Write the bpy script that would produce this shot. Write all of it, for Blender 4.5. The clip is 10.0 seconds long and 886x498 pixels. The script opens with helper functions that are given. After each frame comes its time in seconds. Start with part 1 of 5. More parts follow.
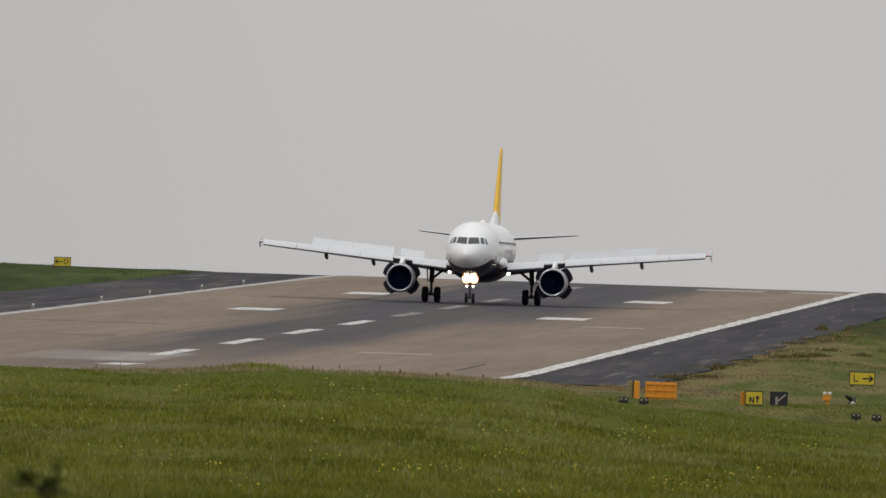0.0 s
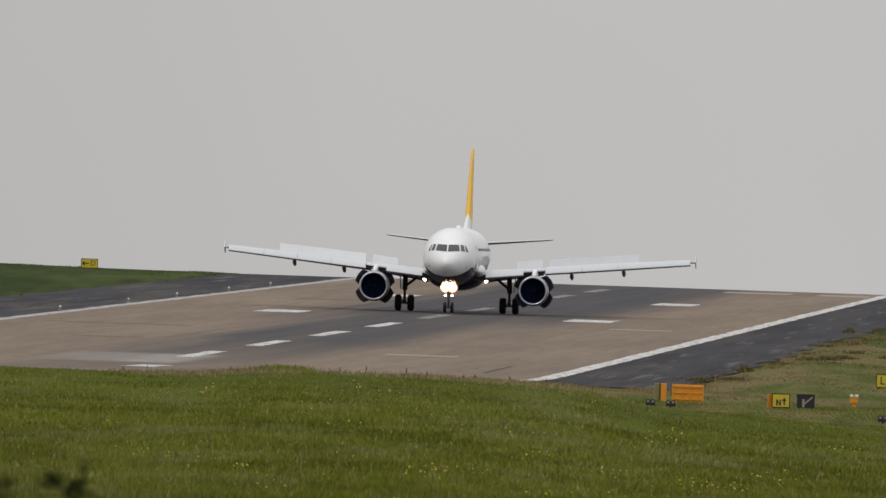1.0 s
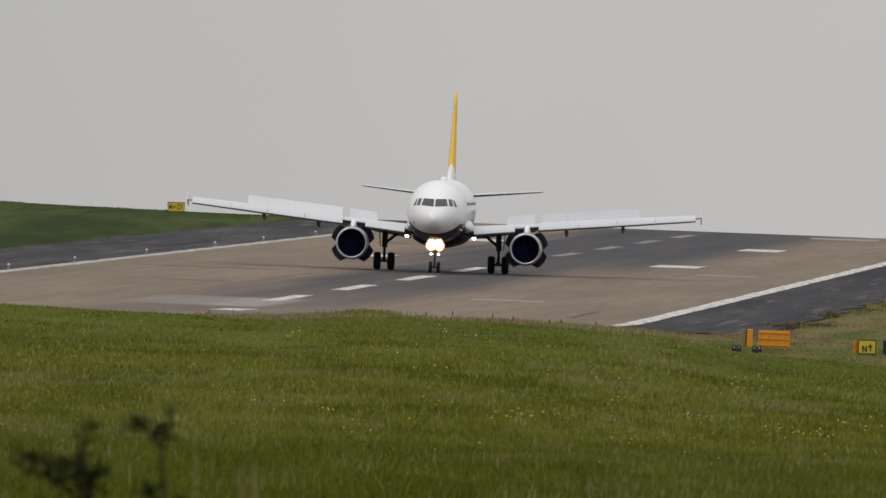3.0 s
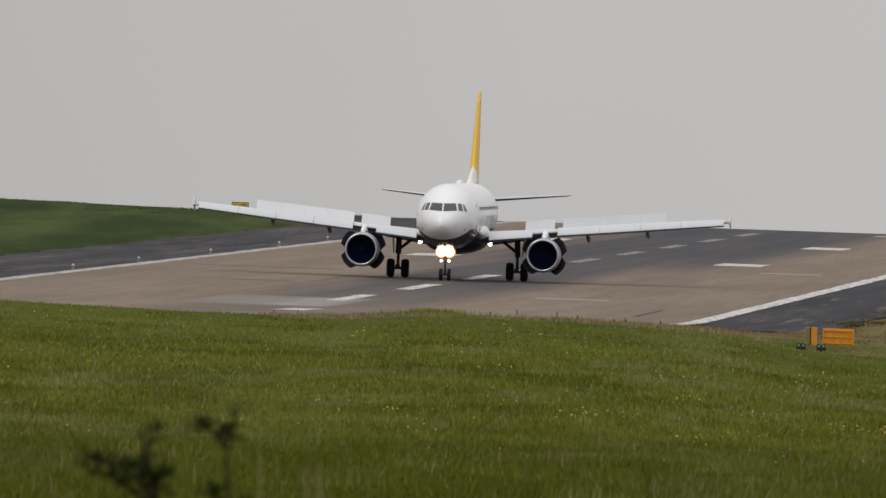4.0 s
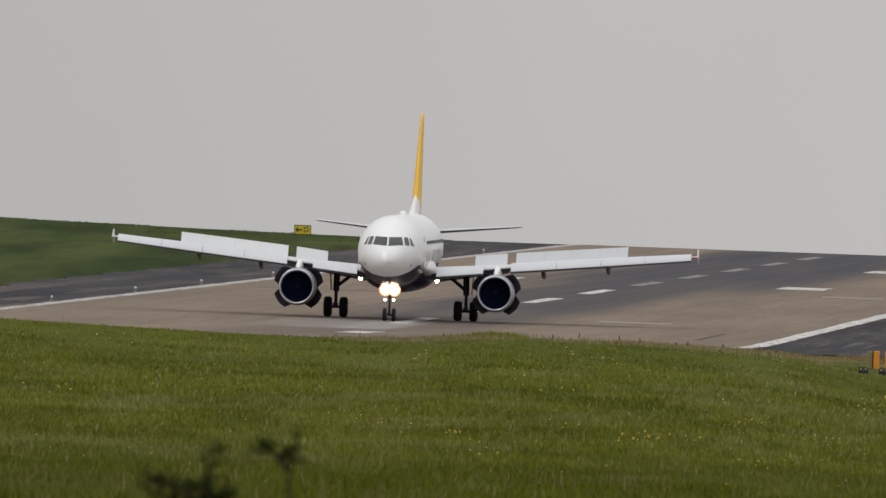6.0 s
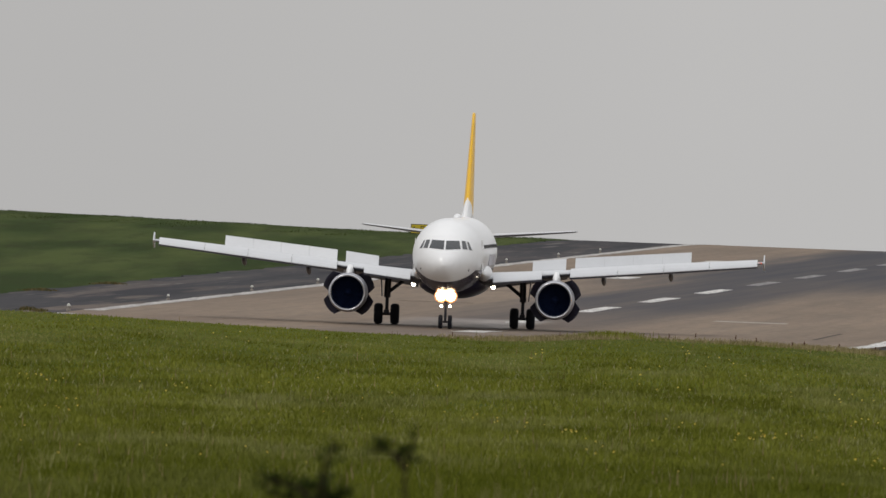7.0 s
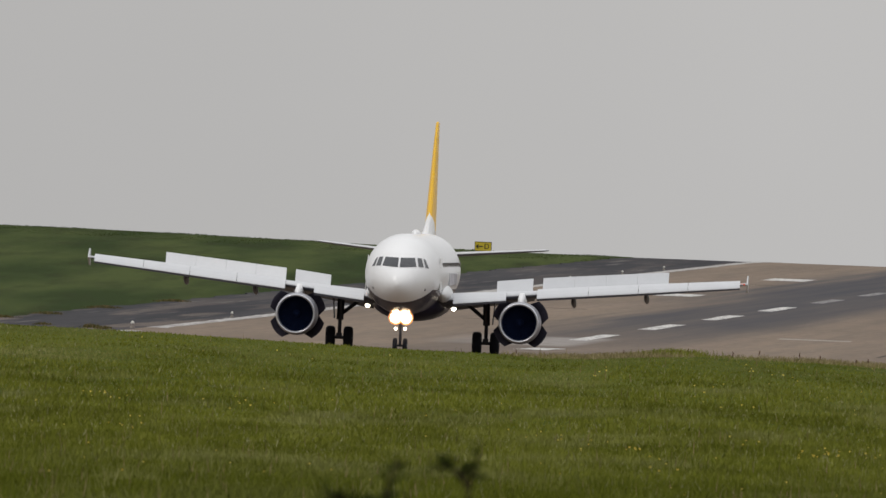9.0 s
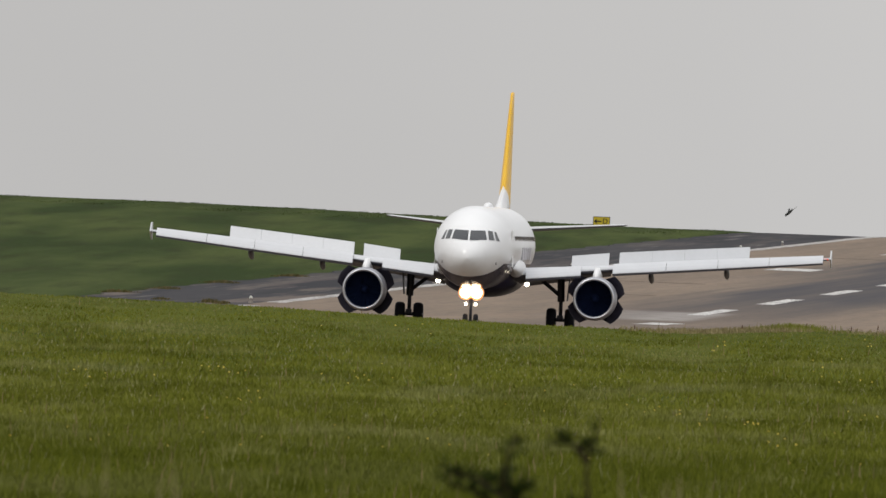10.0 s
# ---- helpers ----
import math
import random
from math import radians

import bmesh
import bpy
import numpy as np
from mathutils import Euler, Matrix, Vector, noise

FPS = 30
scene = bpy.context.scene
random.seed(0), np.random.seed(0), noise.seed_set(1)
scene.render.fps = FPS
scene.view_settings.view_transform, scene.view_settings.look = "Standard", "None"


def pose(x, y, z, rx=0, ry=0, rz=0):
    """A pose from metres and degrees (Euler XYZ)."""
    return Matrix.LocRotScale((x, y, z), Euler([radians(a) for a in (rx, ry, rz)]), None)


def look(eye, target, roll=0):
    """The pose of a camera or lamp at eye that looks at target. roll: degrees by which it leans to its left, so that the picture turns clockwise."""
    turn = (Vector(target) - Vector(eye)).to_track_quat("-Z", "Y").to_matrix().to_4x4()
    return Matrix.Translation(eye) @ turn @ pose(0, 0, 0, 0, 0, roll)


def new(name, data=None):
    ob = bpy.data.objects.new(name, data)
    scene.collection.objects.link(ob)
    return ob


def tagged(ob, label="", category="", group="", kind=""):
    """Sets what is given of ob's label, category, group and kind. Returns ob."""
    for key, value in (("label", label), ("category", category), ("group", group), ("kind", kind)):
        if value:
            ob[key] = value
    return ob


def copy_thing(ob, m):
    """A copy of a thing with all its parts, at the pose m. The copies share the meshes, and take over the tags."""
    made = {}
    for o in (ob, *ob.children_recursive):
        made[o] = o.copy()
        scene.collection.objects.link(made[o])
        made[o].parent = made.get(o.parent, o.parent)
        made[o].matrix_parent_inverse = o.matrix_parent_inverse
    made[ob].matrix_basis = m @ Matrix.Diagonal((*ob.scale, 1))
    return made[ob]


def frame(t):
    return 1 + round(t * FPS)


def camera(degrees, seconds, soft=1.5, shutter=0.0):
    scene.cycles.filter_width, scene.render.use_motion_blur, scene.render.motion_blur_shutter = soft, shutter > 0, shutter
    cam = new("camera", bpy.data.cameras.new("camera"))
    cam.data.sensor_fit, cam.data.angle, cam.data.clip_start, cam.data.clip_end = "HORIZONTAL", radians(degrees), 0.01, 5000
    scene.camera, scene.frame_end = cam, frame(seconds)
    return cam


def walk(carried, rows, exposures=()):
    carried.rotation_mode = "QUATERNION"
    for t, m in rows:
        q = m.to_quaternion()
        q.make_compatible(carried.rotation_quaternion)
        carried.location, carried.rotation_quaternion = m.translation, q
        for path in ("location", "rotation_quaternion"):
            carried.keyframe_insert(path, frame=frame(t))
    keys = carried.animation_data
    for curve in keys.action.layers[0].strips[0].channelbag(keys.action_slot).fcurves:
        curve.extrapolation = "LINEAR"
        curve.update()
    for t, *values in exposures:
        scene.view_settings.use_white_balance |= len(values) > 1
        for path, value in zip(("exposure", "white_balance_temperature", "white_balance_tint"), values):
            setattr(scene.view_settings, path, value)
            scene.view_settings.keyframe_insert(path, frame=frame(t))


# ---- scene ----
LENS = 2.624
EYE_Z = 14.27
SECONDS = 10.0
cam = camera(LENS, SECONDS, soft=1.5)
cam.data.dof.use_dof = True
cam.data.dof.focus_distance = 1250.0
cam.data.dof.aperture_fstop = 38.0
walk(cam, [
    (0.0, pose(0, 0, EYE_Z, 89.5875, -1.8284, 0.0143)), (0.1, pose(0, 0, EYE_Z, 89.5317, -1.9282, 0.0413)),
    (0.2, pose(0, 0, EYE_Z, 89.5059, -1.9281, 0.0598)), (0.3, pose(0, 0, EYE_Z, 89.5017, -1.9280, 0.0581)),
    (0.4, pose(0, 0, EYE_Z, 89.5304, -1.9280, 0.0573)), (0.5, pose(0, 0, EYE_Z, 89.5570, -1.9913, 0.0515)),
    (0.6, pose(0, 0, EYE_Z, 89.5717, -1.9725, 0.0680)), (0.7, pose(0, 0, EYE_Z, 89.5849, -1.9536, 0.0794)),
    (0.8, pose(0, 0, EYE_Z, 89.6051, -1.9348, 0.0840)), (0.9, pose(0, 0, EYE_Z, 89.5998, -1.9159, 0.0903)),
    (1.0, pose(0, 0, EYE_Z, 89.5913, -1.8971, 0.0949)), (1.1, pose(0, 0, EYE_Z, 89.5792, -1.8847, 0.1051)),
    (1.2, pose(0, 0, EYE_Z, 89.5833, -1.8723, 0.0866)), (1.3, pose(0, 0, EYE_Z, 89.5935, -1.8598, 0.0900)),
    (1.4, pose(0, 0, EYE_Z, 89.5648, -1.8474, 0.0917)), (1.5, pose(0, 0, EYE_Z, 89.5668, -1.8350, 0.0850)),
    (1.6, pose(0, 0, EYE_Z, 89.5532, -1.8515, 0.0879)), (1.7, pose(0, 0, EYE_Z, 89.5542, -1.8681, 0.0969)),
    (1.8, pose(0, 0, EYE_Z, 89.5437, -1.8846, 0.0992)), (1.9, pose(0, 0, EYE_Z, 89.5280, -1.9012, 0.1031)),
    (2.0, pose(0, 0, EYE_Z, 89.5291, -1.9177, 0.1070)), (2.1, pose(0, 0, EYE_Z, 89.5148, -1.9628, 0.1269)),
    (2.2, pose(0, 0, EYE_Z, 89.5106, -2.0079, 0.1467)), (2.3, pose(0, 0, EYE_Z, 89.4991, -2.0531, 0.1784)),
    (2.4, pose(0, 0, EYE_Z, 89.4948, -2.0982, 0.1983)), (2.5, pose(0, 0, EYE_Z, 89.4849, -2.1433, 0.2334)),
    (2.6, pose(0, 0, EYE_Z, 89.4598, -2.1452, 0.2675)), (2.7, pose(0, 0, EYE_Z, 89.4433, -2.1470, 0.3016)),
    (3.0, pose(0, 0, EYE_Z, 89.4187, -2.1271, 0.3535)), (3.2, pose(0, 0, EYE_Z, 89.3927, -2.0431, 0.4139)),
    (3.5, pose(0, 0, EYE_Z, 89.3789, -1.9554, 0.4668)), (3.8, pose(0, 0, EYE_Z, 89.3909, -1.9244, 0.4962)),
    (3.9, pose(0, 0, EYE_Z, 89.3788, -1.9352, 0.5308)), (4.0, pose(0, 0, EYE_Z, 89.4098, -1.9460, 0.5417)),
    (4.1, pose(0, 0, EYE_Z, 89.4452, -1.9607, 0.5300)), (4.2, pose(0, 0, EYE_Z, 89.4769, -1.9754, 0.5318)),
    (4.3, pose(0, 0, EYE_Z, 89.4863, -1.9902, 0.5387)), (4.4, pose(0, 0, EYE_Z, 89.4888, -2.0049, 0.5524)),
    (4.5, pose(0, 0, EYE_Z, 89.5099, -2.0196, 0.5644)), (4.6, pose(0, 0, EYE_Z, 89.4849, -2.0158, 0.5607)),
    (4.7, pose(0, 0, EYE_Z, 89.5034, -2.0120, 0.5688)), (4.8, pose(0, 0, EYE_Z, 89.5026, -2.0081, 0.6007)),
    (4.9, pose(0, 0, EYE_Z, 89.5497, -2.0043, 0.6139)), (5.0, pose(0, 0, EYE_Z, 89.5496, -2.0005, 0.6220)),
    (5.1, pose(0, 0, EYE_Z, 89.5322, -2.0052, 0.6388)), (5.2, pose(0, 0, EYE_Z, 89.5303, -2.0100, 0.6455)),
    (5.5, pose(0, 0, EYE_Z, 89.5240, -2.0140, 0.6656)), (5.8, pose(0, 0, EYE_Z, 89.4984, -2.0234, 0.6938)),
    (6.0, pose(0, 0, EYE_Z, 89.4719, -2.0363, 0.7278)), (6.3, pose(0, 0, EYE_Z, 89.4631, -2.0510, 0.7655)),
    (6.4, pose(0, 0, EYE_Z, 89.4794, -2.0556, 0.7784)), (6.5, pose(0, 0, EYE_Z, 89.4816, -2.0603, 0.7964)),
    (6.6, pose(0, 0, EYE_Z, 89.4837, -2.0773, 0.8227)), (6.7, pose(0, 0, EYE_Z, 89.4813, -2.0944, 0.8783)),
    (6.8, pose(0, 0, EYE_Z, 89.4781, -2.1114, 0.9546)), (6.9, pose(0, 0, EYE_Z, 89.4665, -2.1285, 1.0240)),
    (7.0, pose(0, 0, EYE_Z, 89.4573, -2.1455, 1.0744)), (7.1, pose(0, 0, EYE_Z, 89.4574, -2.1426, 1.1169)),
    (7.2, pose(0, 0, EYE_Z, 89.4686, -2.1396, 1.1403)), (7.3, pose(0, 0, EYE_Z, 89.4610, -2.1367, 1.1586)),
    (7.4, pose(0, 0, EYE_Z, 89.4482, -2.1337, 1.1786)), (7.5, pose(0, 0, EYE_Z, 89.4740, -2.1308, 1.1796)),
    (7.6, pose(0, 0, EYE_Z, 89.4741, -2.1338, 1.1818)), (7.7, pose(0, 0, EYE_Z, 89.4746, -2.1368, 1.1887)),
    (7.8, pose(0, 0, EYE_Z, 89.4745, -2.1399, 1.1976)), (7.9, pose(0, 0, EYE_Z, 89.4043, -2.1429, 1.2251)),
    (8.0, pose(0, 0, EYE_Z, 89.4403, -2.1459, 1.2188)), (8.1, pose(0, 0, EYE_Z, 89.4602, -2.1656, 1.2143)),
    (8.2, pose(0, 0, EYE_Z, 89.4233, -2.1853, 1.1912)), (8.3, pose(0, 0, EYE_Z, 89.4223, -2.2050, 1.2019)),
    (8.4, pose(0, 0, EYE_Z, 89.4341, -2.2247, 1.2329)), (8.5, pose(0, 0, EYE_Z, 89.4547, -2.2444, 1.2521)),
    (8.6, pose(0, 0, EYE_Z, 89.4678, -2.2295, 1.2311)), (8.7, pose(0, 0, EYE_Z, 89.5365, -2.2145, 1.2168)),
    (8.8, pose(0, 0, EYE_Z, 89.5388, -2.1996, 1.2110)), (8.9, pose(0, 0, EYE_Z, 89.5196, -2.1846, 1.2391)),
    (9.0, pose(0, 0, EYE_Z, 89.5022, -2.1697, 1.2638)), (9.1, pose(0, 0, EYE_Z, 89.5018, -2.1663, 1.2839)),
    (9.2, pose(0, 0, EYE_Z, 89.5083, -2.1629, 1.2989)), (9.3, pose(0, 0, EYE_Z, 89.5035, -2.1594, 1.3421)),
    (9.4, pose(0, 0, EYE_Z, 89.5161, -2.1560, 1.4302)), (9.5, pose(0, 0, EYE_Z, 89.5073, -2.1526, 1.4677)),
    (9.6, pose(0, 0, EYE_Z, 89.4738, -2.1546, 1.5541)), (9.7, pose(0, 0, EYE_Z, 89.4603, -2.1565, 1.5931)),
    (9.8, pose(0, 0, EYE_Z, 89.4609, -2.1585, 1.6153)), (9.9, pose(0, 0, EYE_Z, 89.4393, -2.1604, 1.6210)),
    (10.0, pose(0, 0, EYE_Z, 89.4146, -2.1624, 1.6147)),
], exposures=[(0.0, 0.0), (9.6, 0.0), (9.8, 0.1), (10.0, 0.18)])

# ---- world and light: a bright overcast day ----
world = bpy.data.worlds.new("overcast_sky")
scene.world = world
world.use_nodes = True
wt = world.node_tree
wt.nodes.clear()
w_out = wt.nodes.new("ShaderNodeOutputWorld")
w_bg = wt.nodes.new("ShaderNodeBackground")
w_sky = wt.nodes.new("ShaderNodeTexSky")
w_sky.sky_type = "NISHITA"
w_sky.sun_disc = False
w_sky.sun_elevation = radians(52)
w_sky.sun_rotation = radians(215)
w_dim = wt.nodes.new("ShaderNodeMix")
w_dim.data_type = "RGBA"
w_dim.inputs["Factor"].default_value = 0.93
w_scale = wt.nodes.new("ShaderNodeVectorMath")
w_scale.operation = "SCALE"
w_scale.inputs["Scale"].default_value = 0.07
w_co = wt.nodes.new("ShaderNodeTexCoord")
w_sep = wt.nodes.new("ShaderNodeSeparateXYZ")
w_ramp = wt.nodes.new("ShaderNodeValToRGB")
w_ramp.color_ramp.elements[0].position = 0.02
w_ramp.color_ramp.elements[0].color = (0.53, 0.522, 0.518, 1)
w_ramp.color_ramp.elements[1].position = 0.9
w_ramp.color_ramp.elements[1].color = (1.05, 1.06, 1.08, 1)
w_noise = wt.nodes.new("ShaderNodeTexNoise")
w_noise.inputs["Scale"].default_value = 26.0
w_noise.inputs["Detail"].default_value = 3.0
w_nmap = wt.nodes.new("ShaderNodeMapRange")
w_nmap.inputs["To Min"].default_value = 0.94
w_nmap.inputs["To Max"].default_value = 1.06
w_mul = wt.nodes.new("ShaderNodeVectorMath")
w_mul.operation = "SCALE"
wt.links.new(w_co.outputs["Generated"], w_sep.inputs[0])
wt.links.new(w_co.outputs["Generated"], w_noise.inputs["Vector"])
wt.links.new(w_sep.outputs["Z"], w_ramp.inputs[0])
wt.links.new(w_noise.outputs["Fac"], w_nmap.inputs["Value"])
wt.links.new(w_ramp.outputs["Color"], w_mul.inputs[0])
wt.links.new(w_nmap.outputs["Result"], w_mul.inputs["Scale"])
wt.links.new(w_sky.outputs["Color"], w_scale.inputs[0])
wt.links.new(w_scale.outputs["Vector"], w_dim.inputs["A"])
# sky dimmed towards the west, standing in for lens vignetting
w_west = wt.nodes.new("ShaderNodeMapRange")
w_west.inputs["From Min"].default_value = -0.05
w_west.inputs["From Max"].default_value = 0.005
w_west.inputs["To Min"].default_value = 0.88
w_west.inputs["To Max"].default_value = 1.01
w_west2 = wt.nodes.new("ShaderNodeVectorMath")
w_west2.operation = "SCALE"
wt.links.new(w_sep.outputs["X"], w_west.inputs["Value"])
wt.links.new(w_mul.outputs["Vector"], w_west2.inputs[0])
wt.links.new(w_west.outputs["Result"], w_west2.inputs["Scale"])
wt.links.new(w_west2.outputs["Vector"], w_dim.inputs["B"])
wt.links.new(w_dim.outputs["Result"], w_bg.inputs["Color"])
w_bg.inputs["Strength"].default_value = 1.0
wt.links.new(w_bg.outputs[0], w_out.inputs[0])

sun = new("sun", bpy.data.lights.new("sun", "SUN"))
sun.data.energy = 0.9
sun.data.angle = radians(22)
sun.data.color = (1.0, 0.96, 0.9)
sun.matrix_basis = look((0, 0, 0), (0.45, 0.42, -0.85))
scene.view_settings.exposure = 0.0


# ---- materials ----
class Mat:
    """A principled material with small helpers for its nodes."""

    def __init__(self, name, color=(0.5, 0.5, 0.5), rough=0.6, metal=0.0, spec=0.4):
        self.m = bpy.data.materials.new(name)
        self.m.use_nodes = True
        self.t = self.m.node_tree
        self.b = self.t.nodes["Principled BSDF"]
        self.b.inputs["Base Color"].default_value = (*color, 1)
        self.b.inputs["Roughness"].default_value = rough
        self.b.inputs["Metallic"].default_value = metal
        self.b.inputs["Specular IOR Level"].default_value = spec
        self.co = self.t.nodes.new("ShaderNodeTexCoord").outputs["Object"]

    def n(self, kind):
        return self.t.nodes.new(kind)

    def link(self, a, b):
        self.t.links.new(a, b)

    def noise(self, scale, detail=4.0, stretch=None, rough=0.55):
        v = self.co
        if stretch:
            mp = self.n("ShaderNodeMapping")
            mp.inputs["Scale"].default_value = stretch
            self.link(v, mp.inputs["Vector"])
            v = mp.outputs["Vector"]
        x = self.n("ShaderNodeTexNoise")
        x.inputs["Scale"].default_value = scale
        x.inputs["Detail"].default_value = detail
        x.inputs["Roughness"].default_value = rough
        self.link(v, x.inputs["Vector"])
        return x.outputs["Fac"]

    def remap(self, value, a, b, lo=0.0, hi=1.0, smooth=False):
        x = self.n("ShaderNodeMapRange")
        if smooth:
            x.interpolation_type = "SMOOTHSTEP"
        for key, val in (("From Min", a), ("From Max", b), ("To Min", lo), ("To Max", hi)):
            x.inputs[key].default_value = val
        self.link(value, x.inputs["Value"])
        return x.outputs["Result"]

    def op(self, kind, a, b):
        x = self.n("ShaderNodeMath")
        x.operation = kind
        for i, v in enumerate((a, b)):
            if isinstance(v, (int, float)):
                x.inputs[i].default_value = v
            else:
                self.link(v, x.inputs[i])
        return x.outputs[0]

    def mix(self, fac, a, b):
        x = self.n("ShaderNodeMix")
        x.data_type = "RGBA"
        for key, v in (("Factor", fac), ("A", a), ("B", b)):
            if isinstance(v, tuple):
                x.inputs[key].default_value = (*v, 1)
            elif isinstance(v, (int, float)):
                x.inputs[key].default_value = v
            else:
                self.link(v, x.inputs[key])
        return x.outputs["Result"]

    def axes(self):
        x = self.n("ShaderNodeSeparateXYZ")
        self.link(self.co, x.inputs[0])
        return x.outputs

    def color(self, c):
        self.link(c, self.b.inputs["Base Color"])
        return self

    def bump(self, height, strength=0.3, distance=0.02):
        x = self.n("ShaderNodeBump")
        x.inputs["Strength"].default_value = strength
        x.inputs["Distance"].default_value = distance
        self.link(height, x.inputs["Height"])
        self.link(x.outputs[0], self.b.inputs["Normal"])
        return self


def worn(name, color, rough=0.5, metal=0.0, spec=0.4, amount=0.25, scale=2.0):
    """Paint, rubber or metal with soft dirt at two scales."""
    k = Mat(name, color, rough, metal, spec)
    dirt = k.op("ADD", k.op("MULTIPLY", k.noise(scale, 3), 0.6), k.op("MULTIPLY", k.noise(scale * 9, 4), 0.4))
    f = k.remap(dirt, 0.4, 0.68, 0.0, amount)
    k.color(k.mix(f, color, tuple(c * 0.45 + 0.01 for c in color)))
    return k.m


def runway_paint(name, color, amount):
    """Road paint chipped and blackened in streaks along the runway."""
    k = Mat(name, color, 0.8, spec=0.2)
    n1 = k.remap(k.noise(2.2, 4, (1.0, 0.06, 1.0), 0.65), 0.46, 0.62, 0, amount)
    n2 = k.remap(k.noise(7.0, 3, (1.0, 0.08, 1.0), 0.65), 0.5, 0.62, 0, amount * 0.8)
    c = k.mix(n1, color, tuple(v * 0.5 for v in color))
    k.color(k.mix(n2, c, (0.13, 0.11, 0.095)))
    return k.m


def glowing(name, color, strength):
    k = Mat(name, color, 0.4)
    k.b.inputs["Emission Color"].default_value = (*color, 1)
    k.b.inputs["Emission Strength"].default_value = strength
    return k.m


# runway heading and place
TH = radians(3.0489)
OFF = -73.608
SDIR = Vector((math.sin(TH), math.cos(TH), 0))
LDIR = Vector((math.cos(TH), -math.sin(TH), 0))


def sl_of(x, y):
    return x * math.sin(TH) + y * math.cos(TH), x * math.cos(TH) - y * math.sin(TH) - OFF


def at_sl(s, l, z=0.0):
    p = SDIR * s + LDIR * (l + OFF)
    return Vector((p.x, p.y, z))


def runway_z(s):
    """Height of the runway along its length: a rise at the near end, level, then the crest."""
    if s < 1046:
        return 0.75 * (min(1046 - s, 130) / 100) ** 1.1
    if s > 1605:
        d = min(s - 1605, 150)
        return -d * d / 12000 - (s - 1605 - d) * 0.025
    return 0.0


def runway_pavement():
    k = Mat("worn_runway_concrete", (0.27, 0.22, 0.17), 0.85, spec=0.25)
    x = k.axes()
    l, s = x["X"], x["Y"]
    fine = k.noise(2.5, 5)
    broad = k.noise(0.16, 5, (1.0, 0.05, 1.0))
    mott = k.noise(0.9, 5, (1.0, 0.03, 1.0))
    streak = k.noise(0.6, 4, (1.0, 0.012, 1.0))
    base = k.mix(k.remap(broad, 0.35, 0.65), (0.164, 0.117, 0.081), (0.236, 0.172, 0.119))
    base = k.mix(k.remap(mott, 0.42, 0.7, 0, 0.45), base, (0.105, 0.08, 0.062))
    base = k.mix(k.remap(fine, 0.3, 0.7, 0, 0.35), base, (0.15, 0.12, 0.095))
    base = k.mix(k.remap(k.noise(1.5, 5, (1.0, 0.1, 1.0), 0.7), 0.5, 0.66, 0, 0.4), base, (0.1, 0.077, 0.06))
    base = k.mix(k.remap(k.noise(2.1, 5, (1.0, 0.06, 1.0), 0.7), 0.55, 0.68, 0, 0.4), base, (0.25, 0.2, 0.155))
    # tyre rubber along the middle, heavier in the touchdown zone
    wob = k.op("ADD", l, k.op("MULTIPLY", k.op("SUBTRACT", streak, 0.5), 5.0))
    across = k.op("MULTIPLY", k.remap(wob, -8.0, -3.5, 0, 1, True), k.remap(wob, 8.5, 4.0, 0, 1, True))
    wide = k.op("MULTIPLY", k.remap(wob, -12.5, -6.0, 0, 1, True), k.remap(wob, 13.5, 7.5, 0, 1, True))
    along = k.op("MULTIPLY", k.remap(s, 1040, 1180, 0.25, 0.92), 1.0)
    far = k.remap(s, 1200, 1400, 0, 1.0, True)
    rub = k.op("MAXIMUM", k.op("MULTIPLY", across, along), k.op("MULTIPLY", wide, far))
    rub = k.op("MULTIPLY", rub, k.remap(streak, 0.25, 0.6, 0.72, 1.0))
    base = k.mix(rub, base, (0.034, 0.033, 0.041))
    # pale repair patch over the centreline, near end
    pl = k.op("MULTIPLY", k.remap(k.op("ADD", l, k.op("MULTIPLY", broad, 6.0)), -4.5, 1.0), k.remap(l, 1.8, 0.8))
    ps = k.op("MULTIPLY", k.remap(s, 1052, 1060), k.remap(s, 1098, 1090))
    patch = k.op("MULTIPLY", k.op("MULTIPLY", pl, ps), k.remap(k.noise(0.5, 4), 0.3, 0.6, 0.4, 0.9))
    base = k.mix(patch, base, (0.3, 0.275, 0.255))
    # transverse joints and long seams
    fr = k.op("FRACT", k.op("DIVIDE", k.op("ADD", s, k.op("MULTIPLY", broad, 6.0)), 47.0), 0.0)
    seam = k.op("MULTIPLY", k.remap(fr, 0.0, 0.02, 1, 0), k.remap(k.noise(0.09, 2), 0.5, 0.56))
    base = k.mix(k.op("MULTIPLY", seam, 0.6), base, (0.05, 0.043, 0.04))
    k.color(base)
    k.bump(fine, 0.25, 0.01)
    return k.m


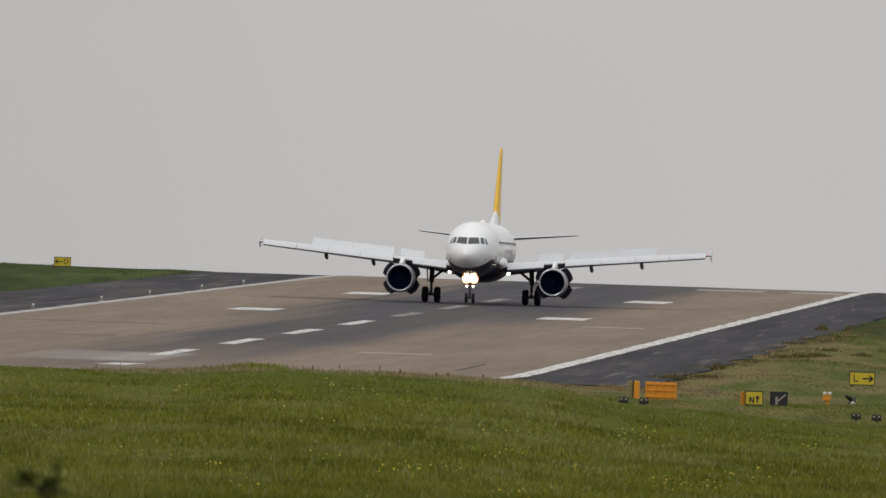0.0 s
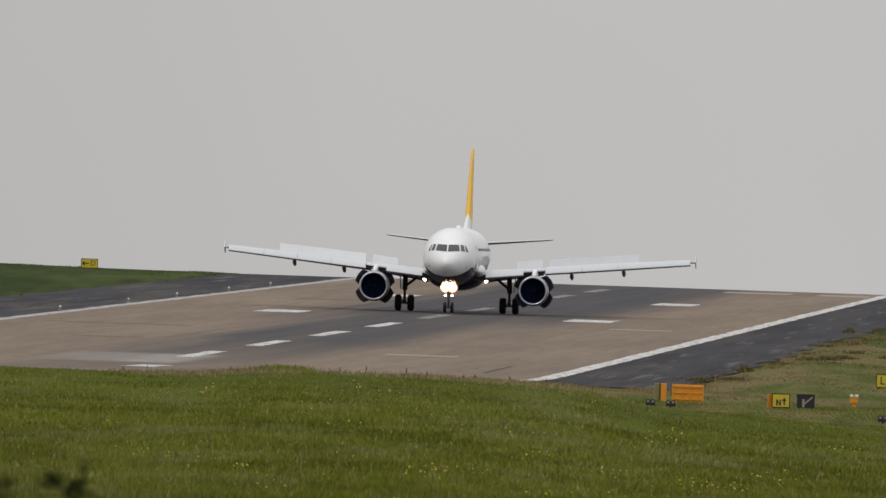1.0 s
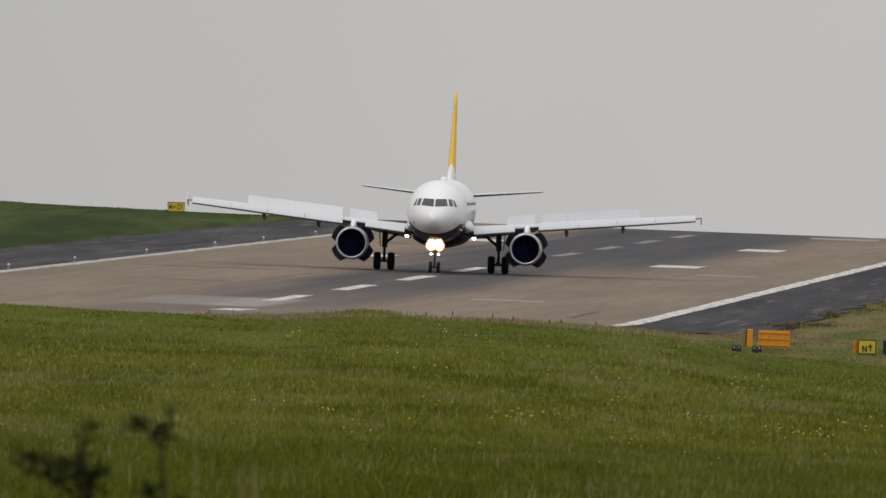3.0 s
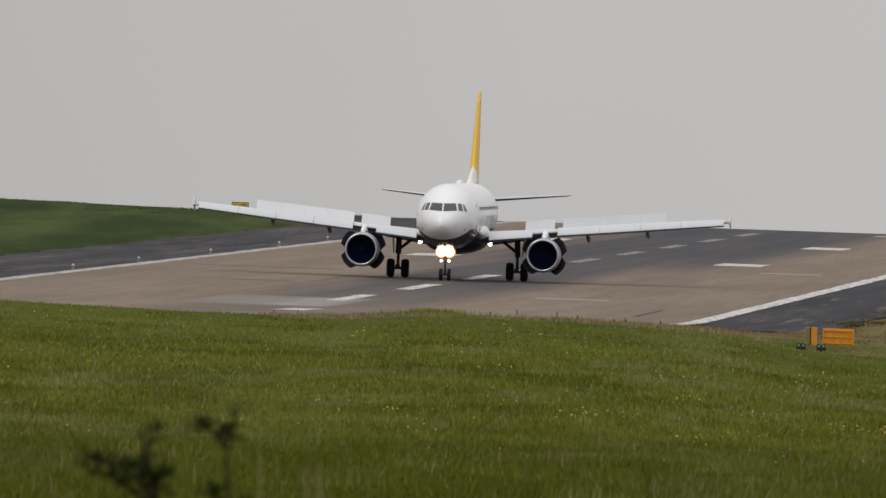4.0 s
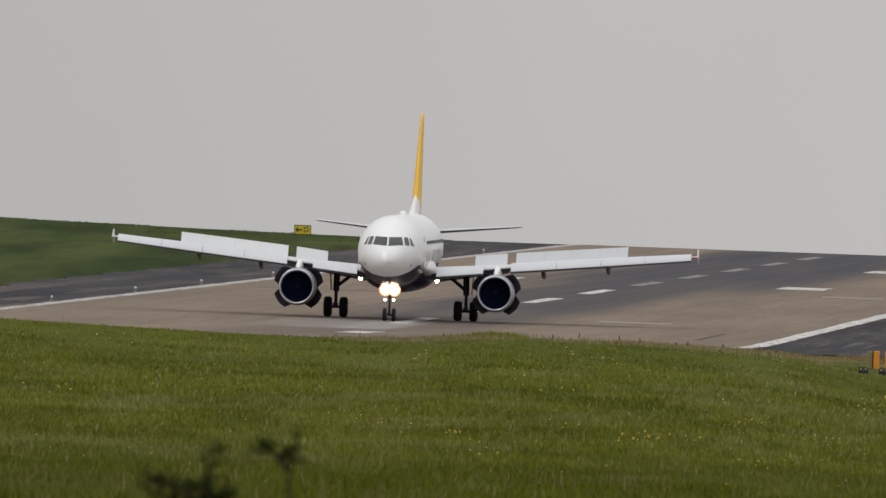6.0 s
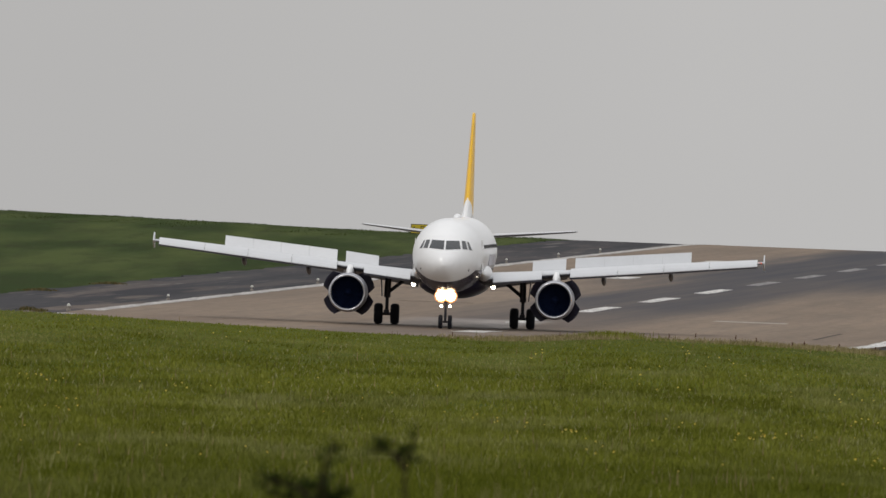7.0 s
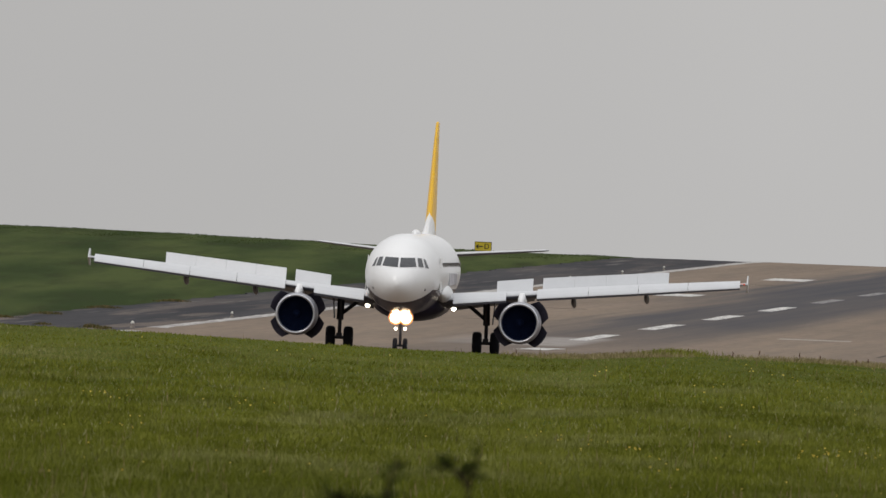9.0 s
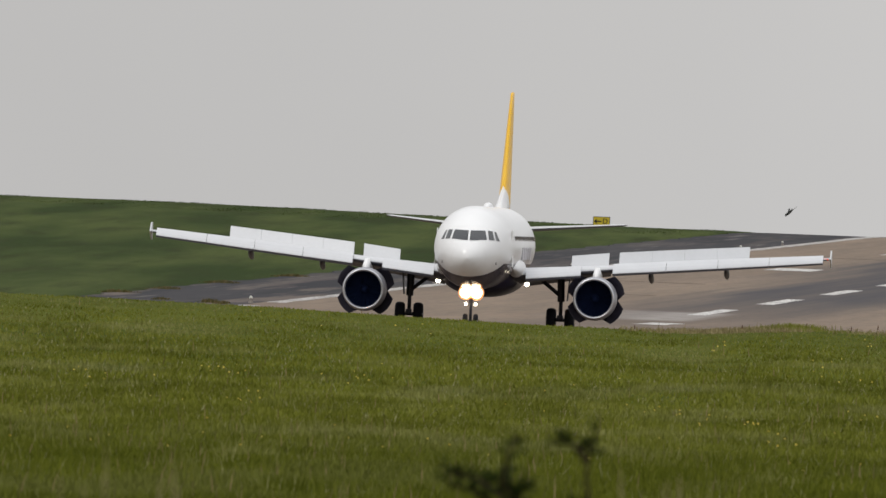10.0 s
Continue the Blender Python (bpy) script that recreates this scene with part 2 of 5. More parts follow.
def shoulder_asphalt():
    k = Mat("old_shoulder_asphalt", (0.06, 0.06, 0.065), 0.9, spec=0.2)
    ax = k.axes()
    along = ax["Y"]
    broad = k.noise(0.22, 5, (1.0, 0.045, 1.0))
    fine = k.noise(1.1, 5, (1.0, 0.04, 1.0))
    c = k.mix(k.remap(broad, 0.42, 0.58), (0.015, 0.014, 0.019), (0.037, 0.034, 0.037))
    c = k.mix(k.remap(fine, 0.4, 0.7, 0, 0.5), c, (0.024, 0.023, 0.026))
    # bleached and patched strips, commoner towards the near end
    near = k.remap(along, 1230, 1090, 0.3, 1.0)
    pale = k.remap(k.noise(0.34, 5, (1.0, 0.05, 1.0)), 0.5, 0.57, 0, 0.85)
    near = k.op("MULTIPLY", near, k.remap(ax["X"], -5, 5, 1.0, 0.25))
    c = k.mix(k.op("MULTIPLY", pale, near), c, (0.13, 0.102, 0.085))
    c = k.mix(k.remap(k.noise(0.5, 4, (1.0, 0.035, 1.0)), 0.58, 0.64, 0, 0.85), c, (0.018, 0.018, 0.021))
    c = k.mix(k.remap(k.noise(2.6, 4, (1.0, 0.05, 1.0), 0.7), 0.52, 0.66, 0, 0.5), c, (0.016, 0.016, 0.02))
    thin = k.remap(k.noise(1.3, 3, (1.0, 0.022, 1.0), 0.6), 0.6, 0.66, 0, 0.55)
    c = k.mix(thin, c, (0.15, 0.135, 0.125))
    k.color(c)
    k.bump(fine, 0.3, 0.01)
    return k.m


def ground_grass():
    k = Mat("meadow_ground", (0.08, 0.1, 0.03), 0.97, spec=0.03)
    x = k.axes()
    y = x["Y"]
    broad = k.noise(0.09, 4, (1.0, 0.35, 1.0))
    mid = k.noise(0.7, 5, (1.0, 0.5, 1.0))
    fine = k.noise(9.0, 4)
    c = k.mix(k.remap(broad, 0.36, 0.64), (0.055, 0.072, 0.008), (0.095, 0.11, 0.016))
    c = k.mix(k.remap(mid, 0.45, 0.72, 0, 0.45), c, (0.125, 0.12, 0.02))
    c = k.mix(k.remap(fine, 0.35, 0.75, 0, 0.5), c, (0.04, 0.052, 0.006))
    c = k.mix(k.remap(y, 800, 900), c, k.mix(k.remap(k.noise(0.4, 5, (1.0, 0.05, 1.0), 0.65), 0.48, 0.66, 0, 0.6), k.mix(k.remap(k.noise(0.12, 5, (1.0, 0.06, 1.0)), 0.4, 0.6), (0.03, 0.046, 0.014), (0.064, 0.082, 0.026)), (0.03, 0.036, 0.014)))
    # drier, paler grass on the strip beside the runway
    strip = k.op("MULTIPLY", k.remap(y, 900, 960, 0, 1, True), k.remap(y, 1330, 1240, 0, 1, True))
    side = k.remap(x["X"], -5, 4, 0, 1, True)
    turf = k.mix(k.remap(k.noise(0.3, 4, (1.0, 0.1, 1.0)), 0.4, 0.6), (0.07, 0.09, 0.022), (0.11, 0.115, 0.035))
    turf = k.mix(k.remap(k.noise(0.19, 4, (1.0, 0.1, 1.0)), 0.44, 0.6, 0, 0.8), turf, (0.18, 0.14, 0.07))
    turf = k.mix(k.remap(k.noise(0.31, 3, (1.0, 0.07, 1.0), 0.6), 0.55, 0.66, 0, 0.6), turf, (0.085, 0.062, 0.03))
    c = k.mix(k.op("MULTIPLY", strip, side), c, turf)
    k.color(c)
    k.bump(fine, 0.6, 0.1)
    return k.m


def blade_material(name, low, high, dry, share, patch=0.4, long=0.15, deepen_near=False, straw=None):
    k = Mat(name, low, 0.95, spec=0.04)
    g = k.n("ShaderNodeNewGeometry")
    rnd = g.outputs["Random Per Island"]
    c = k.mix(rnd, low, high)
    dark = tuple(a * 0.55 for a in low)
    pale = tuple(a * 0.45 + b * 0.55 for a, b in zip(high, dry))
    c = k.mix(k.remap(k.noise(patch, 4, (1.0, long, 1.0)), 0.44, 0.62, 0, 0.62), c, dark)
    c = k.mix(k.remap(k.noise(patch * 0.8, 4, (1.0, long * 0.7, 3.0)), 0.5, 0.66, 0, 0.7), c, pale)
    f = k.op("FRACT", k.op("MULTIPLY", rnd, 37.7), 0.0)
    c = k.mix(k.remap(f, 1 - share, 1 - share + 0.04), c, dry)
    if straw:
        # broad straw-coloured patches in the green
        c = k.mix(k.remap(k.noise(0.19, 4, (1.0, 0.1, 1.0)), 0.44, 0.6, 0, 0.8), c, k.mix(rnd, straw, tuple(v * 0.72 for v in straw)))
        c = k.mix(k.remap(k.noise(0.31, 3, (1.0, 0.07, 1.0), 0.6), 0.55, 0.66, 0, 0.6), c, (0.085, 0.062, 0.03))
    if deepen_near:
        # deeper green towards the near, low end of the slope
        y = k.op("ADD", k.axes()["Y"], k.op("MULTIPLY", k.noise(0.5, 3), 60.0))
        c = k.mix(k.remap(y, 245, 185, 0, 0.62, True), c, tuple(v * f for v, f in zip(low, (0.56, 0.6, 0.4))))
    k.color(c)
    return k.m


M_RUNWAY = runway_pavement()
M_SHOULDER = shoulder_asphalt()
M_GROUND = ground_grass()
M_BLADE = blade_material("meadow_blades", (0.132, 0.148, 0.017), (0.202, 0.206, 0.038), (0.29, 0.28, 0.14), 0.07, deepen_near=True)
M_TUSSOCK = blade_material("tussock_blades", (0.085, 0.105, 0.009), (0.17, 0.18, 0.024), (0.27, 0.26, 0.12), 0.06, 0.7, 0.3)
M_DRY = blade_material("dry_blades", (0.13, 0.12, 0.05), (0.24, 0.18, 0.09), (0.3, 0.22, 0.12), 0.4)
M_STRAW = blade_material("straw_blades", (0.2, 0.165, 0.075), (0.29, 0.235, 0.12), (0.33, 0.27, 0.15), 0.3)
M_FARGRASS = blade_material("bank_grass", (0.055, 0.075, 0.024), (0.065, 0.085, 0.03), (0.08, 0.09, 0.036), 0.05, 0.08, 0.1)
M_STRIP = blade_material("strip_grass", (0.085, 0.108, 0.024), (0.125, 0.138, 0.04), (0.2, 0.16, 0.08), 0.06, 0.16, 0.06, straw=(0.22, 0.17, 0.085))
M_WEED = blade_material("weed_leaves", (0.08, 0.082, 0.026), (0.125, 0.1, 0.045), (0.18, 0.13, 0.065), 0.3)
M_RUBBED = runway_paint("rubbered_marking_paint", (0.25, 0.24, 0.24), 0.8)
M_PAINT = runway_paint("runway_marking_paint", (0.62, 0.605, 0.58), 0.7)
M_EDGE = runway_paint("dirty_edge_paint", (0.46, 0.44, 0.42), 0.8)
M_FADED = worn("faded_marking_paint", (0.33, 0.29, 0.25), 0.8, amount=0.7, scale=1.2)
M_WHITE = worn("aircraft_white_paint", (0.84, 0.84, 0.84), 0.28, spec=0.5, amount=0.06, scale=0.7)
M_WING = worn("wing_grey_paint", (0.6, 0.61, 0.63), 0.4, spec=0.45, amount=0.12, scale=0.8)
# grey darkened to hold the shade beneath wings, flaps and tailplane
M_UNDER_SHADE = worn("shaded_underside_grey", (0.1, 0.1, 0.115), 0.45, amount=0.2, scale=0.8)
M_NAVY = worn("navy_paint", (0.018, 0.016, 0.04), 0.3, spec=0.5, amount=0.1)
M_GLASS = worn("cockpit_glass", (0.03, 0.033, 0.038), 0.08, spec=0.7, amount=0.05)
M_TYRE = worn("tyre_rubber", (0.017, 0.018, 0.025), 0.85, spec=0.2, amount=0.3)
M_STRUT = worn("gear_grey_metal", (0.035, 0.035, 0.045), 0.45, metal=0.3, amount=0.3)
M_RIM = worn("wheel_rim_metal", (0.4, 0.4, 0.41), 0.4, metal=0.6, amount=0.3)
M_LIP = worn("polished_inlet_lip", (0.62, 0.63, 0.66), 0.28, metal=0.75, amount=0.12)
# nearly the same very dark navy for inlet lining, exhaust and fan
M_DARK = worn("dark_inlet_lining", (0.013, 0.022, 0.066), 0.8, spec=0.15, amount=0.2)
M_FAN = worn("navy_fan_blade", (0.011, 0.02, 0.06), 0.9, spec=0.06, amount=0.2)
M_DOOR = worn("reverser_door_dark", (0.045, 0.042, 0.06), 0.45, amount=0.3)
M_LAMP = glowing("landing_light_glow", (1.0, 0.72, 0.42), 16.0)
# emissive orange for an added ring that imitates the halo round each lamp
M_LAMP_HALO = glowing("lamp_halo_glow", (1.0, 0.42, 0.17), 0.95)
M_LAMP_WHITE = glowing("wing_light_glow", (1.0, 0.9, 0.7), 9.0)
M_RED = glowing("red_navigation_light", (0.75, 0.16, 0.1), 0.25)
M_SIGN_Y = worn("sign_yellow", (0.62, 0.47, 0.03), 0.55, amount=0.3, scale=3)
M_SIGN_K = worn("sign_black", (0.02, 0.02, 0.02), 0.6, amount=0.2)
M_ORANGE = worn("sign_back_orange", (0.72, 0.29, 0.02), 0.6, amount=0.3, scale=3)
M_LEAF = worn("hawthorn_leaf", (0.019, 0.029, 0.005), 0.95, spec=0.03, amount=0.3, scale=20)
M_TWIG = worn("brown_twig", (0.03, 0.02, 0.012), 0.9, spec=0.1, amount=0.4, scale=30)
M_STALK = worn("dry_grass_stalk", (0.26, 0.22, 0.1), 0.8, amount=0.3, scale=20)
M_PETAL = worn("yellow_petal", (0.86, 0.7, 0.16), 0.6, amount=0.15, scale=20)
M_RUST = worn("rusty_seeds", (0.09, 0.035, 0.02), 0.9, spec=0.1)
M_TAR = worn("joint_tar", (0.075, 0.06, 0.05), 0.9, spec=0.1)
M_LETTER = worn("dull_lettering_paint", (0.48, 0.46, 0.49), 0.4)
M_NACELLE = worn("nacelle_grey", (0.3, 0.3, 0.33), 0.35, amount=0.2)
M_LIGHTHEAD = worn("pale_light_fitting", (0.7, 0.68, 0.62), 0.5, amount=0.2)


# ---- mesh helpers ----
def mesh_of(name, verts, faces, mat, smooth=False):
    me = bpy.data.meshes.new(name)
    me.from_pydata([tuple(v) for v in verts], [], faces)
    me.materials.append(mat)
    if smooth:
        me.polygons.foreach_set("use_smooth", [True] * len(me.polygons))
    me.update()
    return me


def part(name, me, parent, label=""):
    ob = new(name, me)
    ob.parent = parent
    if label:
        ob["label"] = label
    return ob


def from_bm(name, bm, mat, smooth=False):
    bmesh.ops.recalc_face_normals(bm, faces=bm.faces)
    me = bpy.data.meshes.new(name)
    bm.to_mesh(me)
    bm.free()
    me.materials.append(mat)
    if smooth:
        me.polygons.foreach_set("use_smooth", [True] * len(me.polygons))
    return me


def add_box(bm, c, size, m=None, bevel=0.0):
    mat = Matrix.Translation(c) @ (m or Matrix()) @ Matrix.Diagonal((*size, 1))
    r = bmesh.ops.create_cube(bm, size=1.0, matrix=mat)
    if bevel:
        edges = list({e for v in r["verts"] for e in v.link_edges})
        bmesh.ops.bevel(bm, geom=edges, offset=bevel, segments=2, affect="EDGES", profile=0.6)


def add_tube(bm, a, b, r0, r1=None, seg=10):
    a, b = Vector(a), Vector(b)
    d = b - a
    q = d.to_track_quat("Z", "Y").to_matrix().to_4x4()
    bmesh.ops.create_cone(bm, cap_ends=True, segments=seg, radius1=r0, radius2=r0 if r1 is None else r1, depth=d.length,
                          matrix=Matrix.Translation((a + b) / 2) @ q)


def box_mesh(name, c, size, mat, m=None, bevel=0.0):
    bm = bmesh.new()
    add_box(bm, c, size, m, bevel)
    return from_bm(name, bm, mat)


def tube_mesh(name, a, b, r0, mat, r1=None, seg=12):
    bm = bmesh.new()
    add_tube(bm, a, b, r0, r1, seg)
    return from_bm(name, bm, mat, False)


def loft(name, rings, mat, closed=True, caps=True, smooth=True):
    n = len(rings[0])
    verts = [v for r in rings for v in r]
    faces = []
    for i in range(len(rings) - 1):
        for j in range(n if closed else n - 1):
            k = (j + 1) % n
            faces.append((i * n + j, i * n + k, (i + 1) * n + k, (i + 1) * n + j))
    if caps:
        faces.append(tuple(range(n - 1, -1, -1)))
        faces.append(tuple((len(rings) - 1) * n + j for j in range(n)))
    bm = bmesh.new()
    vs = [bm.verts.new(v) for v in verts]
    for f in faces:
        bm.faces.new([vs[i] for i in f])
    bmesh.ops.remove_doubles(bm, verts=bm.verts, dist=1e-4)
    return from_bm(name, bm, mat, smooth)


def lathe(name, profile, mat, axis_y=True, seg=40, center=(0, 0, 0)):
    """Turn a profile of (radius, along) round the Y axis through center."""
    rings = []
    for r, a in profile:
        rings.append([Vector((center[0] + r * math.cos(2 * math.pi * j / seg), center[1] + a,
                              center[2] + r * math.sin(2 * math.pi * j / seg))) for j in range(seg)])
    return loft(name, rings, mat, True, False)


def shade_undersides(me, lower, limit=-0.12):
    """Give the faces that look down a darker grey, their shade put into the colour."""
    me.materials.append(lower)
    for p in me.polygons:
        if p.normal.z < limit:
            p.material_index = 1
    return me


def smooth01(x):
    x = min(1, max(0, x))
    return x * x * (3 - 2 * x)


# ---- ground ----
RIDGE = [(-0.06, 0.0131), (-0.0443, 0.01323), (-0.0357, 0.0134), (-0.0254, 0.01372), (-0.0168, 0.01384), (-0.0139, 0.01378), (-0.0099, 0.01347),
         (-0.0023, 0.01356), (0.0036, 0.01376), (0.0065, 0.0140), (0.0088, 0.0146), (0.0095, 0.01478), (0.0125, 0.0149), (0.0153, 0.0151), (0.0229, 0.0157), (0.05, 0.0163)]
RIDGE_Y = 450.0


def ridge_fall(a):
    return float(np.interp(a, [r[0] for r in RIDGE], [r[1] for r in RIDGE]))


def ground_z(x, y):
    """The meadow slopes down from the camera's knoll to a ridge, falls to the airfield and on over the crest."""
    if y < 150:
        return float(np.interp(y, [-400, 0, 40, 80, 150], [12.4, 12.5, 12.3, 11.85, 11.0]))
    if y < RIDGE_Y:
        t = (y - 150) / (RIDGE_Y - 150)
        near, far = 0.0218, ridge_fall(x / y) + 0.0002
        fall = near + (far - near) * (1 - (1 - t) ** 1.35)
        fall += 0.00025 * math.sin(t * math.pi) * noise.noise((x * 0.12, y * 0.02, 3.0))
        return EYE_Z - y * fall
    s, l = sl_of(x, y)
    base = runway_z(s)
    if s < 1046:
        base *= 1 - smooth01((l - 23) / 5)
    if l < -30:
        base += 0.68 * smooth01((-l - 38) / 52)
    if l > 29 and y < 1100:
        base -= 0.2 * smooth01((l - 29) / 3) * smooth01((1100 - y) / 60)
    rz = EYE_Z - RIDGE_Y * (ridge_fall(x / max(y, 1)) + 0.0002)
    if y < 930:
        t = (y - RIDGE_Y) / (930 - RIDGE_Y)
        return rz + (base - 0.12 - rz) * t
    return base - (0.12 if -35 < l < 31 else 0.0)


def build_ground():
    ys = list(np.arange(-400, 150, 25)) + list(np.arange(150, 460, 10)) + list(np.arange(460, 900, 20)) + \
        list(np.arange(900, 1900, 8)) + list(np.arange(1900, 5000, 100))
    xs = [-3000, -1500, -700, -350, -200] + list(np.arange(-140, -32, 4)) + list(np.arange(-32, 20, 1)) + list(np.arange(20, 120, 4)) + [150, 220, 350, 700, 1500, 3000]
    n = len(xs)
    verts = [(x, y, ground_z(x, y)) for y in ys for x in xs]
    faces = [(i * n + j, i * n + j + 1, (i + 1) * n + j + 1, (i + 1) * n + j) for i in range(len(ys) - 1) for j in range(n - 1)]
    ob = new("ground", mesh_of("ground", verts, faces, M_GROUND, True))
    tagged(ob, "green meadow ground sloping down to the airfield", "ground", kind="structure")


def strip_mesh(name, s0, s1, l0, l1, lift, mat, step=12.0, thick=0.0, edge=0.0, rise=True):
    """A strip laid along the runway's length, following its profile; its local X runs across, Y along."""
    n = max(1, int((s1 - s0) / step))
    verts, faces = [], []
    for i in range(n + 1):
        s = s0 + (s1 - s0) * i / n
        z = (runway_z(s) if rise else min(0.0, runway_z(s))) + lift
        e0 = edge * (noise.noise((s * 0.11, l0, 0)) + 0.6 * noise.noise((s * 0.4, l0, 5)))
        e1 = edge * (noise.noise((s * 0.11, l1, 9)) + 0.6 * noise.noise((s * 0.4, l1, 7)))
        verts += [(l0 + e0, s, z), (l1 + e1, s, z), (l1 + e1, s, z - thick), (l0 + e0, s, z - thick)]
    for i in range(n):
        a, b = i * 4, i * 4 + 4
        faces += [(a, a + 1, b + 1, b)]
        if thick:
            faces += [(a + 1, a + 2, b + 2, b + 1), (a + 3, a, b, b + 3)]
    if thick:
        e = n * 4
        faces += [(0, 3, 2, 1), (e, e + 1, e + 2, e + 3)]
    return mesh_of(name, verts, faces, mat)


RUNWAY_FRAME = Matrix.Translation(LDIR * OFF) @ Matrix.Rotation(-TH, 4, "Z")


def build_runway():
    rw = new("runway", strip_mesh("runway", 720, 2000, -22.9, 22.9, 0.0, M_RUNWAY, 8.0, 0.3))
    rw.matrix_basis = RUNWAY_FRAME
    tagged(rw, "tan concrete runway with dark tyre rubber along its middle", "runway", kind="structure")
    for l0, l1, lab in ((-33.2, -22.0, "dark patched asphalt shoulder beside the runway"), (22.0, 30.2, "dark cracked asphalt shoulder beside the runway")):
        sh = new("runway_shoulder", strip_mesh("runway_shoulder", 720 if l0 < 0 else 1022, 2000, l0, l1, -0.03, M_SHOULDER, 3.0, 0.25, 0.8, l0 < 0))
        sh.matrix_basis = RUNWAY_FRAME
        tagged(sh, lab, "pavement", kind="structure")
    for l, start in ((-22.35, 1068), (-22.3, 1046), (22.35, 780)):
        stop = 1053 if start == 1046 else 1900
        part("edge_line", strip_mesh("edge_line", start, stop, l - 0.5, l + 0.5, 0.012, M_PAINT if l > 0 else M_EDGE, 2.0, 0, 0.2), rw, "white painted runway edge line")
    for i in range(0, 9):
        s = 1083.0 + 60 * i
        part("centreline_stripe", strip_mesh("centreline_stripe", s, s + 30.0, -0.48, 0.48, 0.012, M_PAINT if i < 4 else M_RUBBED, 2.0, 0, 0.1), rw, "worn white centreline stripe" if i < 4 else "centreline stripe greyed by tyre rubber")
    for s0, s1 in ((1335, 1351), (1473, 1491)):
        for l in (-10.9, 10.6):
            part("touchdown_marking", strip_mesh("touchdown_marking", s0, s1, l - 1.62, l + 1.62, 0.012, M_PAINT, 2.0, 0, 0.2), rw, "white touchdown zone bar")
    for l0, l1 in ((9.4, 15.0), (17.2, 21.4)):
        part("threshold_bar", strip_mesh("threshold_bar", 1598, 1610, l0, l1, 0.012, M_FADED, 2.0, 0, 0.15), rw, "broad faded threshold bar")
    for s0, l0, l1 in ((1121.5, 9.0, 13.2), (1294.5, 14.0, 18.2)):
        part("faded_marking", strip_mesh("faded_marking", s0, s0 + 4.5, l0, l1, 0.012, M_FADED, 2.0, 0, 0.1), rw, "faded white marking on the runway")
    for s0, s1, l0, l1 in ((1235, 1236.6, -19.3, -9.8), (1164.5, 1166, -12.5, -8.0), (1433.5, 1435.5, -16.0, -8.0), (1059, 1089, 18.05, 18.3)):
        part("tar_joint", strip_mesh("tar_joint", s0, s1, l0, l1, 0.008, M_TAR, 1.0 if s1 - s0 < 5 else 3.0, 0, 0.05), rw, "dark tar-filled joint")
    part("threshold_mark", strip_mesh("threshold_mark", 1031, 1046, 0.2, 1.9, 0.014, M_PAINT, 1.0, 0, 0.6), rw, "chipped white paint mark on the runway")


def edge_light():
    bm = bmesh.new()
    add_tube(bm, (0, 0, 0), (0, 0, 0.12), 0.16, 0.13, 12)
    add_tube(bm, (0, 0, 0.12), (0, 0, 0.3), 0.05, 0.05, 8)
    root = new("runway_edge_light")
    part("stem", from_bm("stem", bm, M_FADED), root)
    bm = bmesh.new()
    add_tube(bm, (0, 0, 0.3), (0, 0, 0.36), 0.13, 0.13, 12)
    bmesh.ops.create_uvsphere(bm, u_segments=12, v_segments=8, radius=0.095, matrix=Matrix.Translation((0, 0, 0.38)))
    part("lens", from_bm("lens", bm, M_LIGHTHEAD, True), root, "pale glass light dome")
    tagged(root, "small pale runway edge light on a short stem", "runway light", group="runway edge lights")
    return root


def build_edge_lights():
    first = edge_light()
    for i, along in enumerate((1065, 1129, 1189, 1241, 1303, 1368, 1418, 1476, 1526)):
        spot = Matrix.Translation(at_sl(along, -23.4, runway_z(along) - 0.03)) @ Matrix.Scale(0.85, 4)
        if i == 0:
            first.matrix_basis = spot
        else:
            copy_thing(first, spot)


# ---- aircraft ----
MAIN = 17.71          # main gear behind the nose


LIFT = 0.20           # body above its low-slung datum


def P(x, d, z):
    return Vector((x, d - MAIN, z + LIFT))


def G(x, d, z):
    """A point of the undercarriage, from the ground up."""
    return Vector((x, d - MAIN, z))


FUS = [  # behind nose, centre height, half width, half height
    (0.0, 3.32, 0.02, 0.02), (0.12, 3.33, 0.34, 0.32), (0.4, 3.35, 0.66, 0.62), (0.9, 3.42, 1.0, 0.95), (1.5, 3.5, 1.28, 1.25),
    (2.2, 3.6, 1.5, 1.52), (3.0, 3.7, 1.68, 1.76), (4.0, 3.78, 1.84, 1.95), (5.2, 3.82, 1.94, 2.04), (6.5, 3.83, 1.975, 2.07),
    (12.0, 3.83, 1.975, 2.07), (18.0, 3.83, 1.975, 2.07), (24.0, 3.83, 1.975, 2.07), (27.5, 3.95, 1.88, 1.95), (30.5, 4.25, 1.55, 1.58),
    (33.5, 4.65, 1.08, 1.1), (36.0, 5.0, 0.55, 0.6), (37.3, 5.2, 0.2, 0.25), (37.57, 5.22, 0.05, 0.08)]


def fus_at(d):
    ds = [f[0] for f in FUS]
    return [float(np.interp(d, ds, [f[i] for f in FUS])) for i in (1, 2, 3)]


def skin(x, z, d0=0.0, d1=7.0):
    """How far behind the nose the skin passes through a point of the front view."""
    lo, hi = d0, d1
    for _ in range(50):
        d = (lo + hi) / 2
        zc, a, b = fus_at(d)
        if (x / a) ** 2 + ((z - zc) / b) ** 2 > 1:
            lo = d
        else:
            hi = d
    return hi


